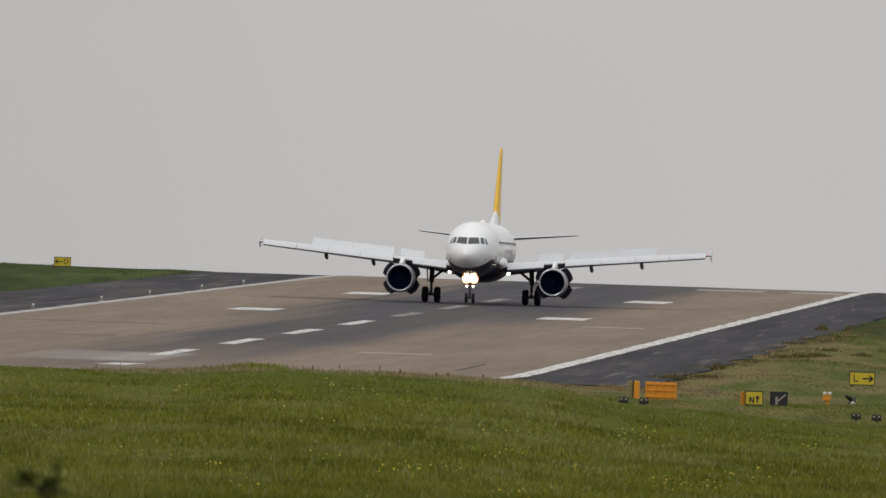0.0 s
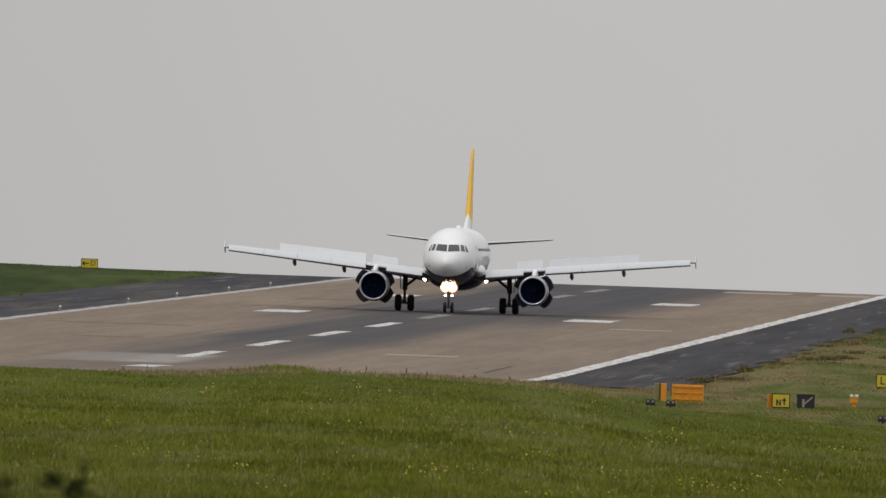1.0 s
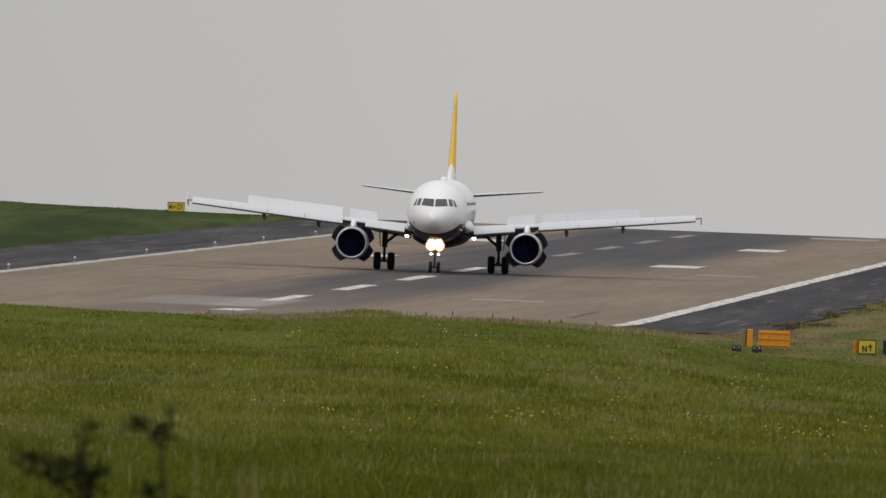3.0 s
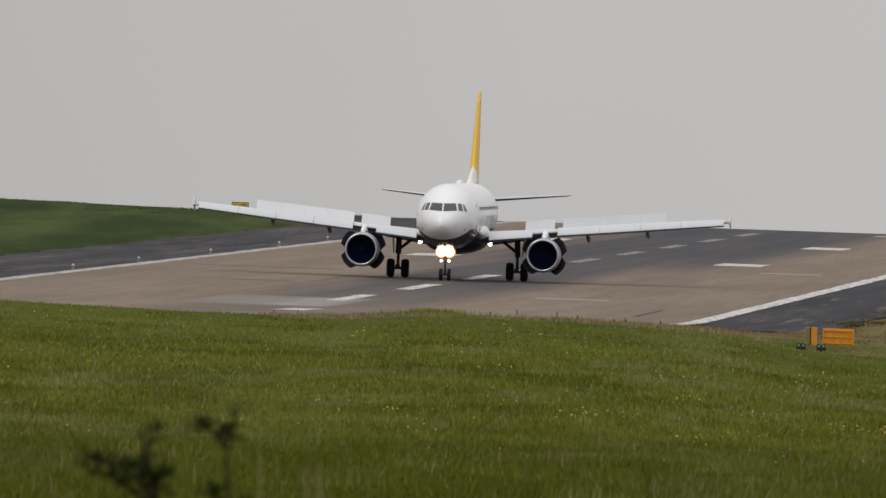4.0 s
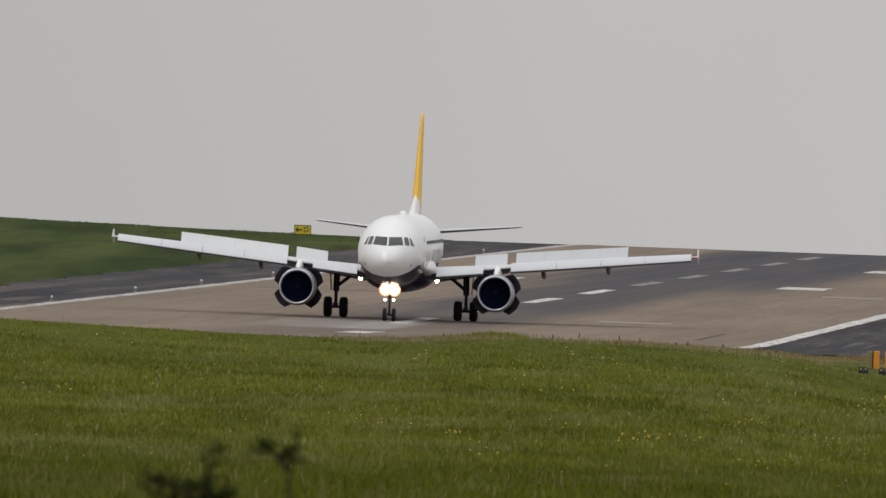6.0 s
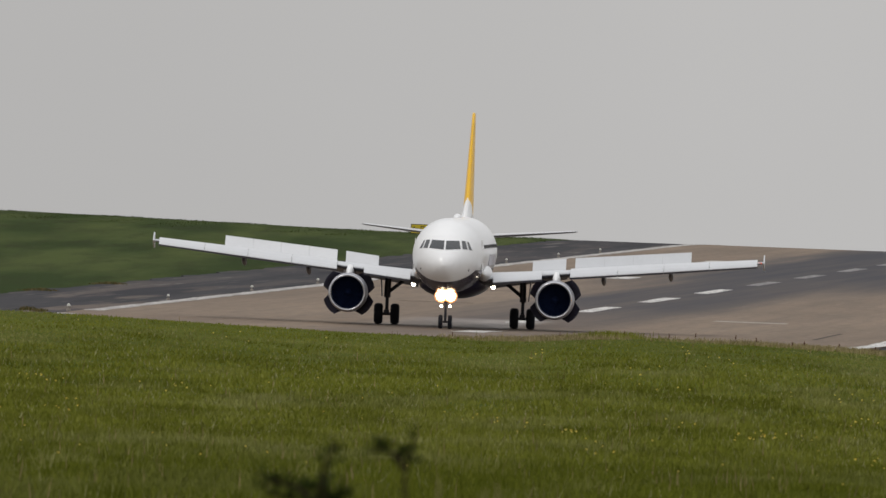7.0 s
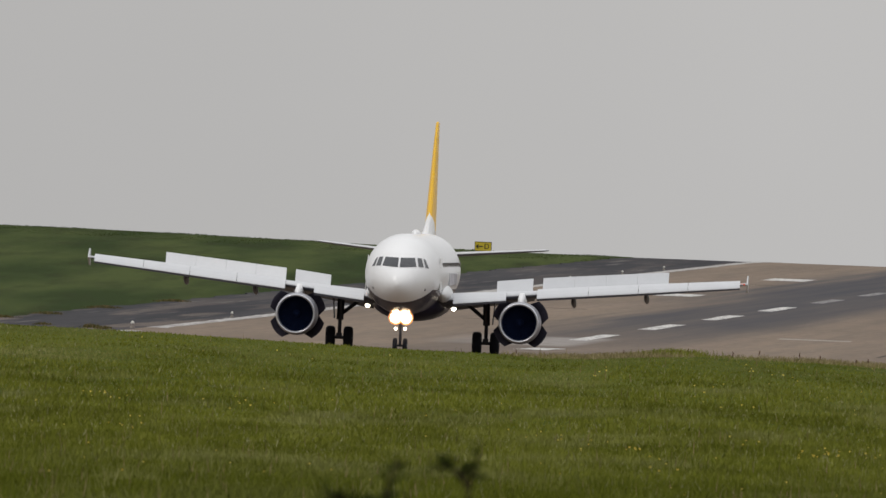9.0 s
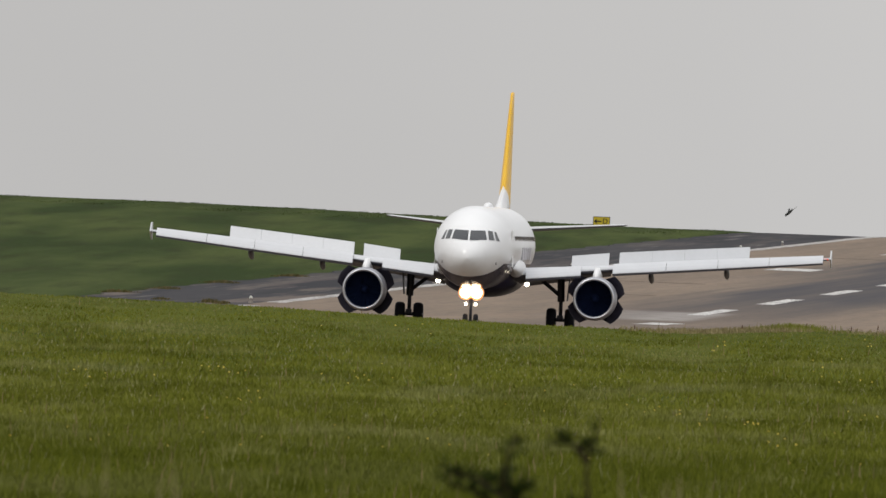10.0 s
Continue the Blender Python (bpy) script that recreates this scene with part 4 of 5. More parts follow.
def sign_board(name, w, h, face, back, leg=0.18, depth=0.16):
    """A box sign on short legs; its face looks to local -Y."""
    root = new(name)
    cab = part("cabinet", box_mesh("cabinet", (0, 0, leg + h / 2), (w, depth, h), back, None, 0.02), root)
    part("face", box_mesh("face", (0, -depth / 2 - 0.006, leg + h / 2), (w - 0.09, 0.016, h - 0.09), face, None, 0.004), root)
    bm = bmesh.new()
    for z in (leg + 0.022, leg + h - 0.022):
        add_box(bm, (0, -depth / 2 - 0.01, z), (w, 0.03, 0.044), None, 0.006)
    for x in (-w / 2 + 0.022, w / 2 - 0.022):
        add_box(bm, (x, -depth / 2 - 0.01, leg + h / 2), (0.044, 0.03, h - 0.088), None, 0.006)
    part("frame", from_bm("frame", bm, M_SIGN_K), root, "black sign frame")
    for x in (-w * 0.36, w * 0.36):
        part("leg", tube_mesh("leg", (x, 0, -0.15), (x, 0, leg), 0.03, M_STRUT), root)
    return root


def lay(ob, s, l, turn=0.0, z=None):
    p = at_sl(s, l)
    h = ground_z(p.x, p.y) - 0.1 if z is None else z
    ob.matrix_basis = Matrix.Translation((p.x, p.y, h)) @ Matrix.Rotation(radians(turn) - TH, 4, "Z")


def build_signs():
    for s, l, w, h, txt, flip, tx, ax, turn in ((1058.5, 40.4, 1.42, 0.74, "L", False, -0.36, 0.3, 2, ), (1622, -44.8, 1.43, 0.8, "D", True, 0.3, -0.3, 2)):
        sg = sign_board("taxiway_sign", w, h, M_SIGN_Y, M_SIGN_K if not flip else M_SIGN_Y)
        tagged(sg, "yellow taxiway sign with black letter %s and arrow" % txt, "sign")
        t = part("lettering", text_mesh(txt, 0.62, M_SIGN_K, "lettering"), sg, "black painted letter")
        t.matrix_basis = Matrix.Translation((tx, -0.1, 0.18 + h / 2)) @ Matrix.Rotation(radians(90), 4, "X")
        a = part("arrow", arrow_mesh(0.56, 0.5, flip, M_SIGN_K), sg, "black painted arrow")
        a.location = (ax, -0.105, 0.18 + h / 2)
        lay(sg, s, l, turn)
    # yellow sign with unreadable mark, and black sign with a yellow diagonal
    sg = sign_board("taxiway_sign", 0.92, 0.72, M_SIGN_Y, M_SIGN_K)
    tagged(sg, "small yellow sign with blurred black marks beside the runway", "sign")
    bm = bmesh.new()
    for x, hh in ((-0.2, 0.3), (-0.03, 0.3), (0.17, 0.36)):
        add_box(bm, (x, -0.1, 0.44 if x < 0.1 else 0.5), (0.07, 0.014, hh))
    add_box(bm, (-0.115, -0.1, 0.44), (0.05, 0.014, 0.34), Matrix.Rotation(radians(-28), 4, "Y"))
    add_box(bm, (0.17, -0.1, 0.56), (0.2, 0.014, 0.08))
    part("marking", from_bm("marking", bm, M_SIGN_K), sg, "black marks")
    part("side_panel", box_mesh("side_panel", (-0.56, 0.1, 0.5), (0.24, 0.05, 0.68), M_ORANGE, Matrix.Rotation(radians(30), 4, "Z"), 0.01), sg, "orange side panel")
    lay(sg, 975, 37.6, 2)
    sg = sign_board("taxiway_sign", 0.9, 0.7, M_SIGN_K, M_SIGN_K)
    tagged(sg, "small black sign with a pale diagonal stroke", "sign")
    bm = bmesh.new()
    add_box(bm, (0.12, -0.1, 0.55), (0.08, 0.014, 0.58), Matrix.Rotation(radians(48), 4, "Y"))
    add_box(bm, (-0.12, -0.1, 0.42), (0.12, 0.020, 0.4))
    part("marking", from_bm("marking", bm, M_FADED), sg, "pale diagonal mark")
    lay(sg, 976.5, 38.8, 4)
    # two signs seen from behind, orange
    bk = new("sign_back")
    part("panel", box_mesh("panel", (0, 0, 0.62), (1.62, 0.1, 0.86), M_ORANGE, None, 0.03), bk)
    for z in (0.3, 0.62, 0.93):
        part("rail", box_mesh("rail", (0, -0.07, z), (1.6, 0.05, 0.05), M_ORANGE, None, 0.01), bk)
    for x in (-0.75, -0.28, 0.1, 0.5, 0.76):
        part("rib", box_mesh("rib", (x, -0.08, 0.62), (0.05, 0.06, 0.84), M_ORANGE, None, 0.01), bk)
    for x in (-0.6, 0.0, 0.6):
        part("leg", tube_mesh("leg", (x, 0, -0.15), (x, 0, 0.25), 0.04, M_ORANGE), bk)
    tagged(bk, "large orange ribbed back of an airfield sign", "sign")
    lay(bk, 984.5, 32.5, -3)
    bk = new("sign_back")
    part("panel", box_mesh("panel", (0.14, 0, 0.62), (0.3, 0.6, 0.98), M_ORANGE, None, 0.03), bk)
    part("side_panel", box_mesh("side_panel", (-0.17, 0.05, 0.62), (0.28, 0.4, 0.98), M_STALK, None, 0.03), bk, "dull yellow side face")
    part("trim", box_mesh("trim", (-0.02, -0.24, 0.64), (0.06, 0.16, 1.0), M_SIGN_K, None, 0.01), bk, "black edge trim")
    for y in (-0.2, 0.25):
        part("leg", tube_mesh("leg", (0.05, y, -0.15), (0.05, y, 0.2), 0.04, M_STRUT), bk)
    tagged(bk, "narrow orange and yellow airfield sign turned edge on", "sign")
    lay(bk, 987, 31.0, 0)
    # pale-headed orange box light
    lb = new("airfield_light_box")
    part("post", box_mesh("post", (0.02, 0, 0.15), (0.16, 0.16, 0.6), M_ORANGE, None, 0.02), lb)
    part("body", box_mesh("body", (0, 0, 0.5), (0.42, 0.3, 0.34), M_ORANGE, None, 0.03), lb)
    for x in (-0.12, 0.14):
        part("lamp_head", box_mesh("lamp_head", (x, -0.06, 0.69), (0.18, 0.3, 0.15), M_LIGHTHEAD, None, 0.05), lb, "pale lamp head")
    tagged(lb, "orange light box with two pale heads in the grass", "airfield light")
    lay(lb, 989.4, 40.8, 0)
    # black twin lamps
    first = new("twin_lamp")
    part("base", box_mesh("base", (0, 0, 0.08), (0.5, 0.3, 0.12), M_SIGN_K, None, 0.02), first)
    for x in (-0.12, 0.12):
        bm = bmesh.new()
        add_tube(bm, (x, -0.16, 0.22), (x, 0.14, 0.22), 0.12, 0.1, 16)
        part("housing", from_bm("housing", bm, M_SIGN_K), first)
        part("lens", lathe("lens", [(0.0, 0.0), (0.055, 0.005), (0.06, 0.02)], M_FADED, seg=14, center=(x, -0.172, 0.22)), first, "pale round lens")
    part("mast", tube_mesh("mast", (0, 0, -0.3), (0, 0, 0.05), 0.05, M_SIGN_K), first)
    tagged(first, "pair of black lamp housings close to the grass", "airfield light", group="black twin lamps")
    spots = ((966.4, 31.4), (966.8, 32.4), (939.5, 43.9), (936.2, 45.0))
    for i, (s, l) in enumerate(spots):
        ob = first if i == 0 else copy_thing(first, Matrix())
        p = at_sl(s, l)
        lay(ob, s, l, 0, ground_z(p.x, p.y) + 0.06)


# ---- meadow ----
def blade_field(name, xs, ys, zs, heights, widths, mat, lean=0.35, rng=None):
    """Many tapered grass blades, two quads' worth each, as one mesh."""
    n = len(xs)
    rng = rng or np.random.default_rng(3)
    ang = rng.uniform(-0.5, 0.5, n)
    wx, wy = np.cos(ang) * widths / 2, np.sin(ang) * widths / 2
    lx = rng.normal(0.02, lean * 0.8, n) * heights
    ly = rng.normal(0, lean * 0.6, n) * heights
    v = np.zeros((n, 5, 3), np.float32)
    base = np.stack([xs, ys, zs], 1)
    side = np.stack([wx, wy, np.zeros(n)], 1)
    bend = np.stack([lx, ly, heights], 1)
    v[:, 0] = base - side
    v[:, 1] = base + side
    v[:, 2] = base + side * 0.75 + bend * np.array([0.35, 0.35, 0.55])
    v[:, 3] = base - side * 0.75 + bend * np.array([0.35, 0.35, 0.55])
    v[:, 4] = base + bend
    me = bpy.data.meshes.new(name)
    me.vertices.add(n * 5)
    me.vertices.foreach_set("co", v.reshape(-1))
    idx = np.arange(n)[:, None] * 5
    loops = (idx + np.array([[0, 1, 2, 3, 3, 2, 4]])).reshape(-1)
    me.loops.add(n * 7)
    me.loops.foreach_set("vertex_index", loops.astype(np.int32))
    starts = (np.arange(n)[:, None] * 7 + np.array([[0, 4]])).reshape(-1)
    me.polygons.add(n * 2)
    me.polygons.foreach_set("loop_start", starts.astype(np.int32))
    me.materials.append(mat)
    me.update(calc_edges=True)
    me.validate()
    ob = new(name, me)
    return ob


def height_grid(fn, x0, x1, y0, y1, nx, ny):
    gx, gy = np.linspace(x0, x1, nx), np.linspace(y0, y1, ny)
    g = np.array([[fn(x, y) for x in gx] for y in gy])

    def look_up(x, y):
        fx = np.clip((x - x0) / (x1 - x0) * (nx - 1), 0, nx - 1.001)
        fy = np.clip((y - y0) / (y1 - y0) * (ny - 1), 0, ny - 1.001)
        i, j = fx.astype(int), fy.astype(int)
        u, v = fx - i, fy - j
        return (g[j, i] * (1 - u) + g[j, i + 1] * u) * (1 - v) + (g[j + 1, i] * (1 - u) + g[j + 1, i + 1] * u) * v
    return look_up


def build_meadow():
    rng = np.random.default_rng(11)
    n = 520000
    y = 1 / rng.uniform(1 / 470, 1 / 120, n)
    x = y * rng.uniform(-0.056, 0.027, n)
    z = height_grid(ground_z, -30, 15, 110, 480, 90, 150)(x, y)
    clump = np.sin(x * 2.1 + np.sin(y * 0.31) * 2) * np.sin(y * 0.23 + x * 0.7)
    h = rng.uniform(0.05, 0.125, n) * (1 + 0.3 * clump) * np.interp(y, [330, 430], [1.0, 0.6])
    w = rng.uniform(0.008, 0.016, n) * (0.5 + y / 260)
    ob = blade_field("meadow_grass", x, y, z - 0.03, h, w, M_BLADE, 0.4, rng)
    tagged(ob, "dense green meadow grass with paler dry blades", "grass", kind="stuff")
    # coarse tussocks of taller grass on the near slope
    clumps = 900
    cy = 1 / rng.uniform(1 / 250, 1 / 128, clumps)
    cx = cy * rng.uniform(-0.056, 0.027, clumps)
    each = 34
    y = np.repeat(cy, each) + rng.normal(0, 0.5, clumps * each)
    x = np.repeat(cx, each) + rng.normal(0, 0.13, clumps * each) * np.repeat(rng.uniform(0.6, 1.8, clumps), each)
    z = height_grid(ground_z, -30, 15, 110, 480, 90, 150)(x, y)
    h = rng.uniform(0.08, 0.2, clumps * each) * np.repeat(rng.uniform(0.6, 1.15, clumps), each)
    ob = blade_field("tussock_grass", x, y, z - 0.02, h, rng.uniform(0.005, 0.011, clumps * each), M_TUSSOCK, 0.3, rng)
    tagged(ob, "coarse deep green tussocks on the near meadow slope", "grass", kind="stuff")
    # taller pale stems scattered through the meadow
    n = 700
    y = 1 / rng.uniform(1 / 460, 1 / 110, n)
    x = y * rng.uniform(-0.056, 0.027, n)
    z = height_grid(ground_z, -30, 15, 100, 480, 90, 150)(x, y)
    ob = blade_field("seeding_grass", x, y, z, rng.uniform(0.14, 0.24, n), rng.uniform(0.005, 0.009, n) * (0.5 + y / 300), M_DRY, 0.18, rng)
    tagged(ob, "tall pale seeding grass stems in the meadow", "grass", kind="stuff")
    # grass of the runway strip round the signs: greener in front, drier behind
    strip_z = height_grid(lambda a, c: ground_z(*(at_sl(c, a).xy)), 18, 70, 820, 1420, 105, 121)
    for name, n, s0, s1, mat, lab in (("strip_grass", 80000, 950, 1400, M_STRIP, "patchy dry grass on the runway strip"),
                                      ("verge_grass", 80000, 850, 986, M_BLADE, "green grass in front of the airfield signs")):
        s = rng.uniform(s0, s1, n)
        l = rng.uniform(20.0, 60, n)
        keep = (l > 29) | (s < 1021)
        s, l = s[keep], l[keep]
        n = len(s)
        l = l + 1.6 * np.sin(s * 0.045) * np.exp(-(l - 29) / 6) + 0.8 * np.sin(s * 0.17) * np.exp(-(l - 29) / 4)
        px = s * math.sin(TH) + (l + OFF) * math.cos(TH)
        py = s * math.cos(TH) - (l + OFF) * math.sin(TH)
        tall = 1 + 0.9 * (np.sin(s * 0.09 + 1.3 * np.sin(l * 0.5)) > 0.75)
        ob = blade_field(name, px, py, strip_z(l, s) - 0.02, rng.uniform(0.03, 0.075, n) * tall, rng.uniform(0.025, 0.05, n), mat, 0.5, rng)
        tagged(ob, lab, "grass", kind="stuff")
    # taller dry grass where the turf meets the asphalt
    n = 9000
    s = rng.uniform(1018, 1330, n)
    l = 29.9 + np.abs(rng.normal(0, 0.7, n)) + 1.2 * np.sin(s * 0.045) + 0.6 * np.sin(s * 0.17)
    m = 4000
    s[:m] = rng.uniform(1008, 1023, m)
    l[:m] = rng.uniform(19.5, 31, m)
    px = s * math.sin(TH) + (l + OFF) * math.cos(TH)
    py = s * math.cos(TH) - (l + OFF) * math.sin(TH)
    tall = 0.6 + 0.8 * (np.sin(s * 0.21 + 1.7 * np.sin(l * 0.9)) > 0.3)
    ob = blade_field("edge_grass", px, py, np.minimum(strip_z(l, s), -0.02) - 0.02, rng.uniform(0.06, 0.17, n) * tall, rng.uniform(0.025, 0.05, n), M_DRY, 0.5, rng)
    tagged(ob, "straggling dry grass along the asphalt edge", "grass", kind="stuff")
    # grass of the far bank, with a ragged skyline
    n = 12000
    s = rng.uniform(1575, 1690, n)
    l = -33.0 - np.abs(rng.uniform(0, 80, n))
    px = s * math.sin(TH) + (l + OFF) * math.cos(TH)
    py = s * math.cos(TH) - (l + OFF) * math.sin(TH)
    zz = height_grid(lambda a, b: ground_z(*(at_sl(b, a).xy)), -120, -30, 1070, 1700, 46, 64)(l, s)
    ob = blade_field("bank_grass", px, py, zz - 0.02, rng.uniform(0.03, 0.065, n) * (1 + 1.3 * (np.sin(l * 0.9 + 2 * np.sin(l * 0.37)) > 0.6)), rng.uniform(0.04, 0.07, n), M_FARGRASS, 0.4, rng)
    tagged(ob, "green grass on the bank beyond the runway", "grass", kind="stuff")
    # dry fringe along the ridge, thicker towards the signs
    n = 5000
    a = np.concatenate([rng.triangular(-0.019, -0.0115, -0.008, n // 2), rng.triangular(-0.008, 0.003, 0.009, n - n // 2)])
    y = rng.uniform(436, 456, n)
    zz = height_grid(ground_z, -10, 12, 430, 460, 89, 31)(a * y, y)
    ob = blade_field("ridge_grass", a * y, y, zz - 0.02, rng.uniform(0.05, 0.15, n), rng.uniform(0.012, 0.022, n), M_STRAW, 0.4, rng)
    tagged(ob, "fringe of drier grass along the meadow ridge", "grass", kind="stuff")
    # tuft on the ridge
    n = 600
    a = rng.normal(-0.0096, 0.0009, n)
    y = rng.uniform(440, 455, n)
    ob = blade_field("grass_tuft", a * y, y, np.array([ground_z(q * r, r) for q, r in zip(a, y)]), rng.uniform(0.06, 0.18, n), rng.uniform(0.012, 0.022, n), M_BLADE, 0.3, rng)
    tagged(ob, "taller tuft of grass on the meadow ridge", "grass", kind="stuff")


DOCKS = [(-0.0032, 0.2), (-0.0021, 0.24), (-0.00525, 0.22), (-0.0066, 0.2), (0.0005, 0.2), (-0.0001, 0.18), (-0.0093, 0.2), (-0.0088, 0.24), (-0.0122, 0.2), (0.0022, 0.18), (0.0041, 0.22), (-0.0178, 0.18)]
WEEDS = [(1105, 30.7, 0.7, 0.75), (1163, 32.3, 1.1, 0.4), (1168, 33.3, 1.2, 0.5), (1176, 34.0, 1.0, 0.4), (1205, 33.7, 1.0, 0.35), (1184, 36.4, 0.9, 0.4),
         (1328, 29.1, 0.5, 0.6), (1333, 30.8, 0.4, 0.7), (1240, 30.2, 1.6, 0.4), (1262, 30.6, 1.8, 0.5), (1290, 31.0, 1.5, 0.4), (1141, 31.3, 1.0, 0.3), (1072, 31.3, 1.2, 0.3), (1060, 29.8, 1.4, 0.35),
         (1061, -25.3, 0.8, 0.4), (1058, -24.3, 0.5, 0.3), (1066, -28.5, 0.7, 0.25), (1112, -32.6, 1.2, 0.3), (1150, -32.9, 1.4, 0.3), (1196, -32.8, 1.4, 0.3), (1090, -33.2, 1.3, 0.3)]


def build_weeds():
    """Clumps of weeds at the edge of the shoulder."""
    rng = np.random.default_rng(8)
    for s, l, w, h in WEEDS:
        n = int(160 * max(1.0, w))
        p = at_sl(s, l)
        g = ground_z(p.x, p.y) if l > 30 else runway_z(s) - 0.03
        x = rng.normal(0, w * 0.4, n)
        ob = blade_field("weed_clump", x, rng.normal(0, 1.2, n), np.full(n, -0.04), rng.uniform(0.2, 0.85, n) * h * np.exp(-(x / w) ** 2), rng.uniform(0.03, 0.07, n), M_WEED, 0.5, rng)
        ob.location = (p.x, p.y, g)
        tagged(ob, "low brown and green weeds at the asphalt edge", "weeds", kind="stuff")


def build_docks():
    """Dock stems with rusty seed heads along the ridge."""
    rng = random.Random(17)
    for az, up in DOCKS:
        y = 446 + rng.uniform(-4, 3)
        up *= rng.uniform(0.45, 0.85)
        x = az * y
        g = ground_z(x, y)
        root = new("dock_stem")
        root.location = (x, y, g)
        lean = rng.uniform(-0.05, 0.05)
        part("stem", tube_mesh("stem", (0, 0, -0.02), (lean, 0, up), 0.003, M_TWIG, 0.0025, 6), root)
        bm = bmesh.new()
        for k in range(7):
            f = k / 6
            add_tube(bm, (lean, 0, up - 0.05 + 0.07 * f), (lean + rng.uniform(-0.02, 0.02), rng.uniform(-0.02, 0.02), up - 0.04 + 0.07 * f), 0.016 * (1 - 0.5 * f), 0.006, 6)
        part("seed_head", from_bm("seed_head", bm, M_RUST), root, "rusty brown seed head")
        tagged(root, "thin dock stem with a rusty seed head", "weed", group="dock stems")


def build_flowers():
    rng = np.random.default_rng(5)
    verts, faces = [], []

    def flower(x, y, z, r):
        b = len(verts)
        k = 6
        verts.append((x, y, z + r * 0.2))
        for j in range(k):
            q = 2 * math.pi * j / k
            verts.append((x + r * math.cos(q), y - 0.02, z + r * 0.75 * math.sin(q)))
        for j in range(k):
            faces.append((b, b + 1 + j, b + 1 + (j + 1) % k))
    centres = [(-0.002, 229, 16), (-0.0128, 378, 5), (-0.0036, 379, 4), (0.0028, 308, 5), (0.0104, 337, 7), (0.0131, 235, 9), (-0.0156, 247, 6), (-0.01, 194, 5),
               (-0.0063, 308, 4), (0.0198, 347, 6), (-0.039, 292, 9), (-0.032, 279, 7), (-0.0376, 239, 7), (-0.0114, 226, 5), (-0.0062, 246, 4), (-0.0294, 388, 4),
               (0.0034, 262, 5), (0.0117, 233, 10), (0.0103, 352, 6), (0.0078, 248, 8), (0.0047, 197, 6), (-0.0077, 348, 4), (0.0007, 230, 7), (0.0158, 263, 8), (-0.0465, 263, 6), (-0.0056, 395, 4)]
    for a, y, count in centres:
        for _ in range(count):
            yy = y * math.exp(rng.normal(0, 0.022))
            aa = a + rng.normal(0, 0.0007)
            flower(aa * yy, yy, ground_z(aa * yy, yy) + rng.uniform(0.1, 0.16), rng.uniform(0.008, 0.0135) * (0.55 + yy / 400))
    for _ in range(90):
        yy = 1 / rng.uniform(1 / 420, 1 / 150)
        aa = rng.uniform(-0.05, 0.025)
        flower(aa * yy, yy, ground_z(aa * yy, yy) + rng.uniform(0.1, 0.16), rng.uniform(0.006, 0.0105) * (0.55 + yy / 400))
    ob = new("meadow_flowers", mesh_of("meadow_flowers", verts, faces, M_PETAL))
    tagged(ob, "small yellow wildflowers scattered in the meadow", "flowers", kind="stuff")


# ---- sprigs close to the camera ----
def leaf_faces(verts, faces, p, d, size, rng):
    d = d.normalized()
    up = Vector((rng.uniform(-1, 1), rng.uniform(-1, 0.2), rng.uniform(-0.3, 1)))
    sd = d.cross(up)
    sd = sd.normalized() if sd.length > 1e-3 else Vector((1, 0, 0))
    nn = sd.cross(d).normalized()
    b = len(verts)
    pts = [p, p + d * size * 0.35 + sd * size * 0.26 + nn * size * 0.08, p + d * size * 0.55 + sd * size * 0.12 + nn * size * 0.05,
           p + d * size * 0.75 + sd * size * 0.24 + nn * size * 0.06, p + d * size, p + d * size * 0.75 - sd * size * 0.24 + nn * size * 0.06,
           p + d * size * 0.55 - sd * size * 0.12 + nn * size * 0.05, p + d * size * 0.35 - sd * size * 0.26 + nn * size * 0.08]
    verts += [tuple(q) for q in pts]
    faces += [(b, b + 1, b + 2, b + 6, b + 7), (b + 2, b + 3, b + 4, b + 5, b + 6)]


def sprig(name, base, stems, leaf, seed, label):
    """A bush of thin stems with lobed leaves. stems: lists of points from the base up."""
    rng = random.Random(seed)
    root = new(name)
    root.location = base
    bm = bmesh.new()
    verts, faces = [], []
    for pts, dens, bare in stems:
        pts = [Vector(p) - Vector(base) for p in pts]
        total = len(pts) - 1
        for i in range(total):
            add_tube(bm, pts[i], pts[i + 1], 0.006 - 0.0035 * i / total, 0.006 - 0.0035 * (i + 1) / total, 6)
        for i in range(total):
            for _ in range(dens):
                f = (i + rng.random()) / total
                if f < bare:
                    continue
                q = f * total
                k = min(int(q), total - 1)
                p = pts[k].lerp(pts[k + 1], q - k)
                d = Vector((rng.uniform(-1, 1), rng.uniform(-1, 1), rng.uniform(-0.35, 1)))
                off = d.normalized() * rng.uniform(0, 0.02)
                leaf_faces(verts, faces, p + off, d, leaf * rng.uniform(0.6, 1.2), rng)
    part("stem", from_bm("stem", bm, M_TWIG), root, "thin brown stems")
    part("foliage", mesh_of("foliage", verts, faces, M_LEAF), root, "small dark lobed leaves")
    tagged(root, label, "shrub")


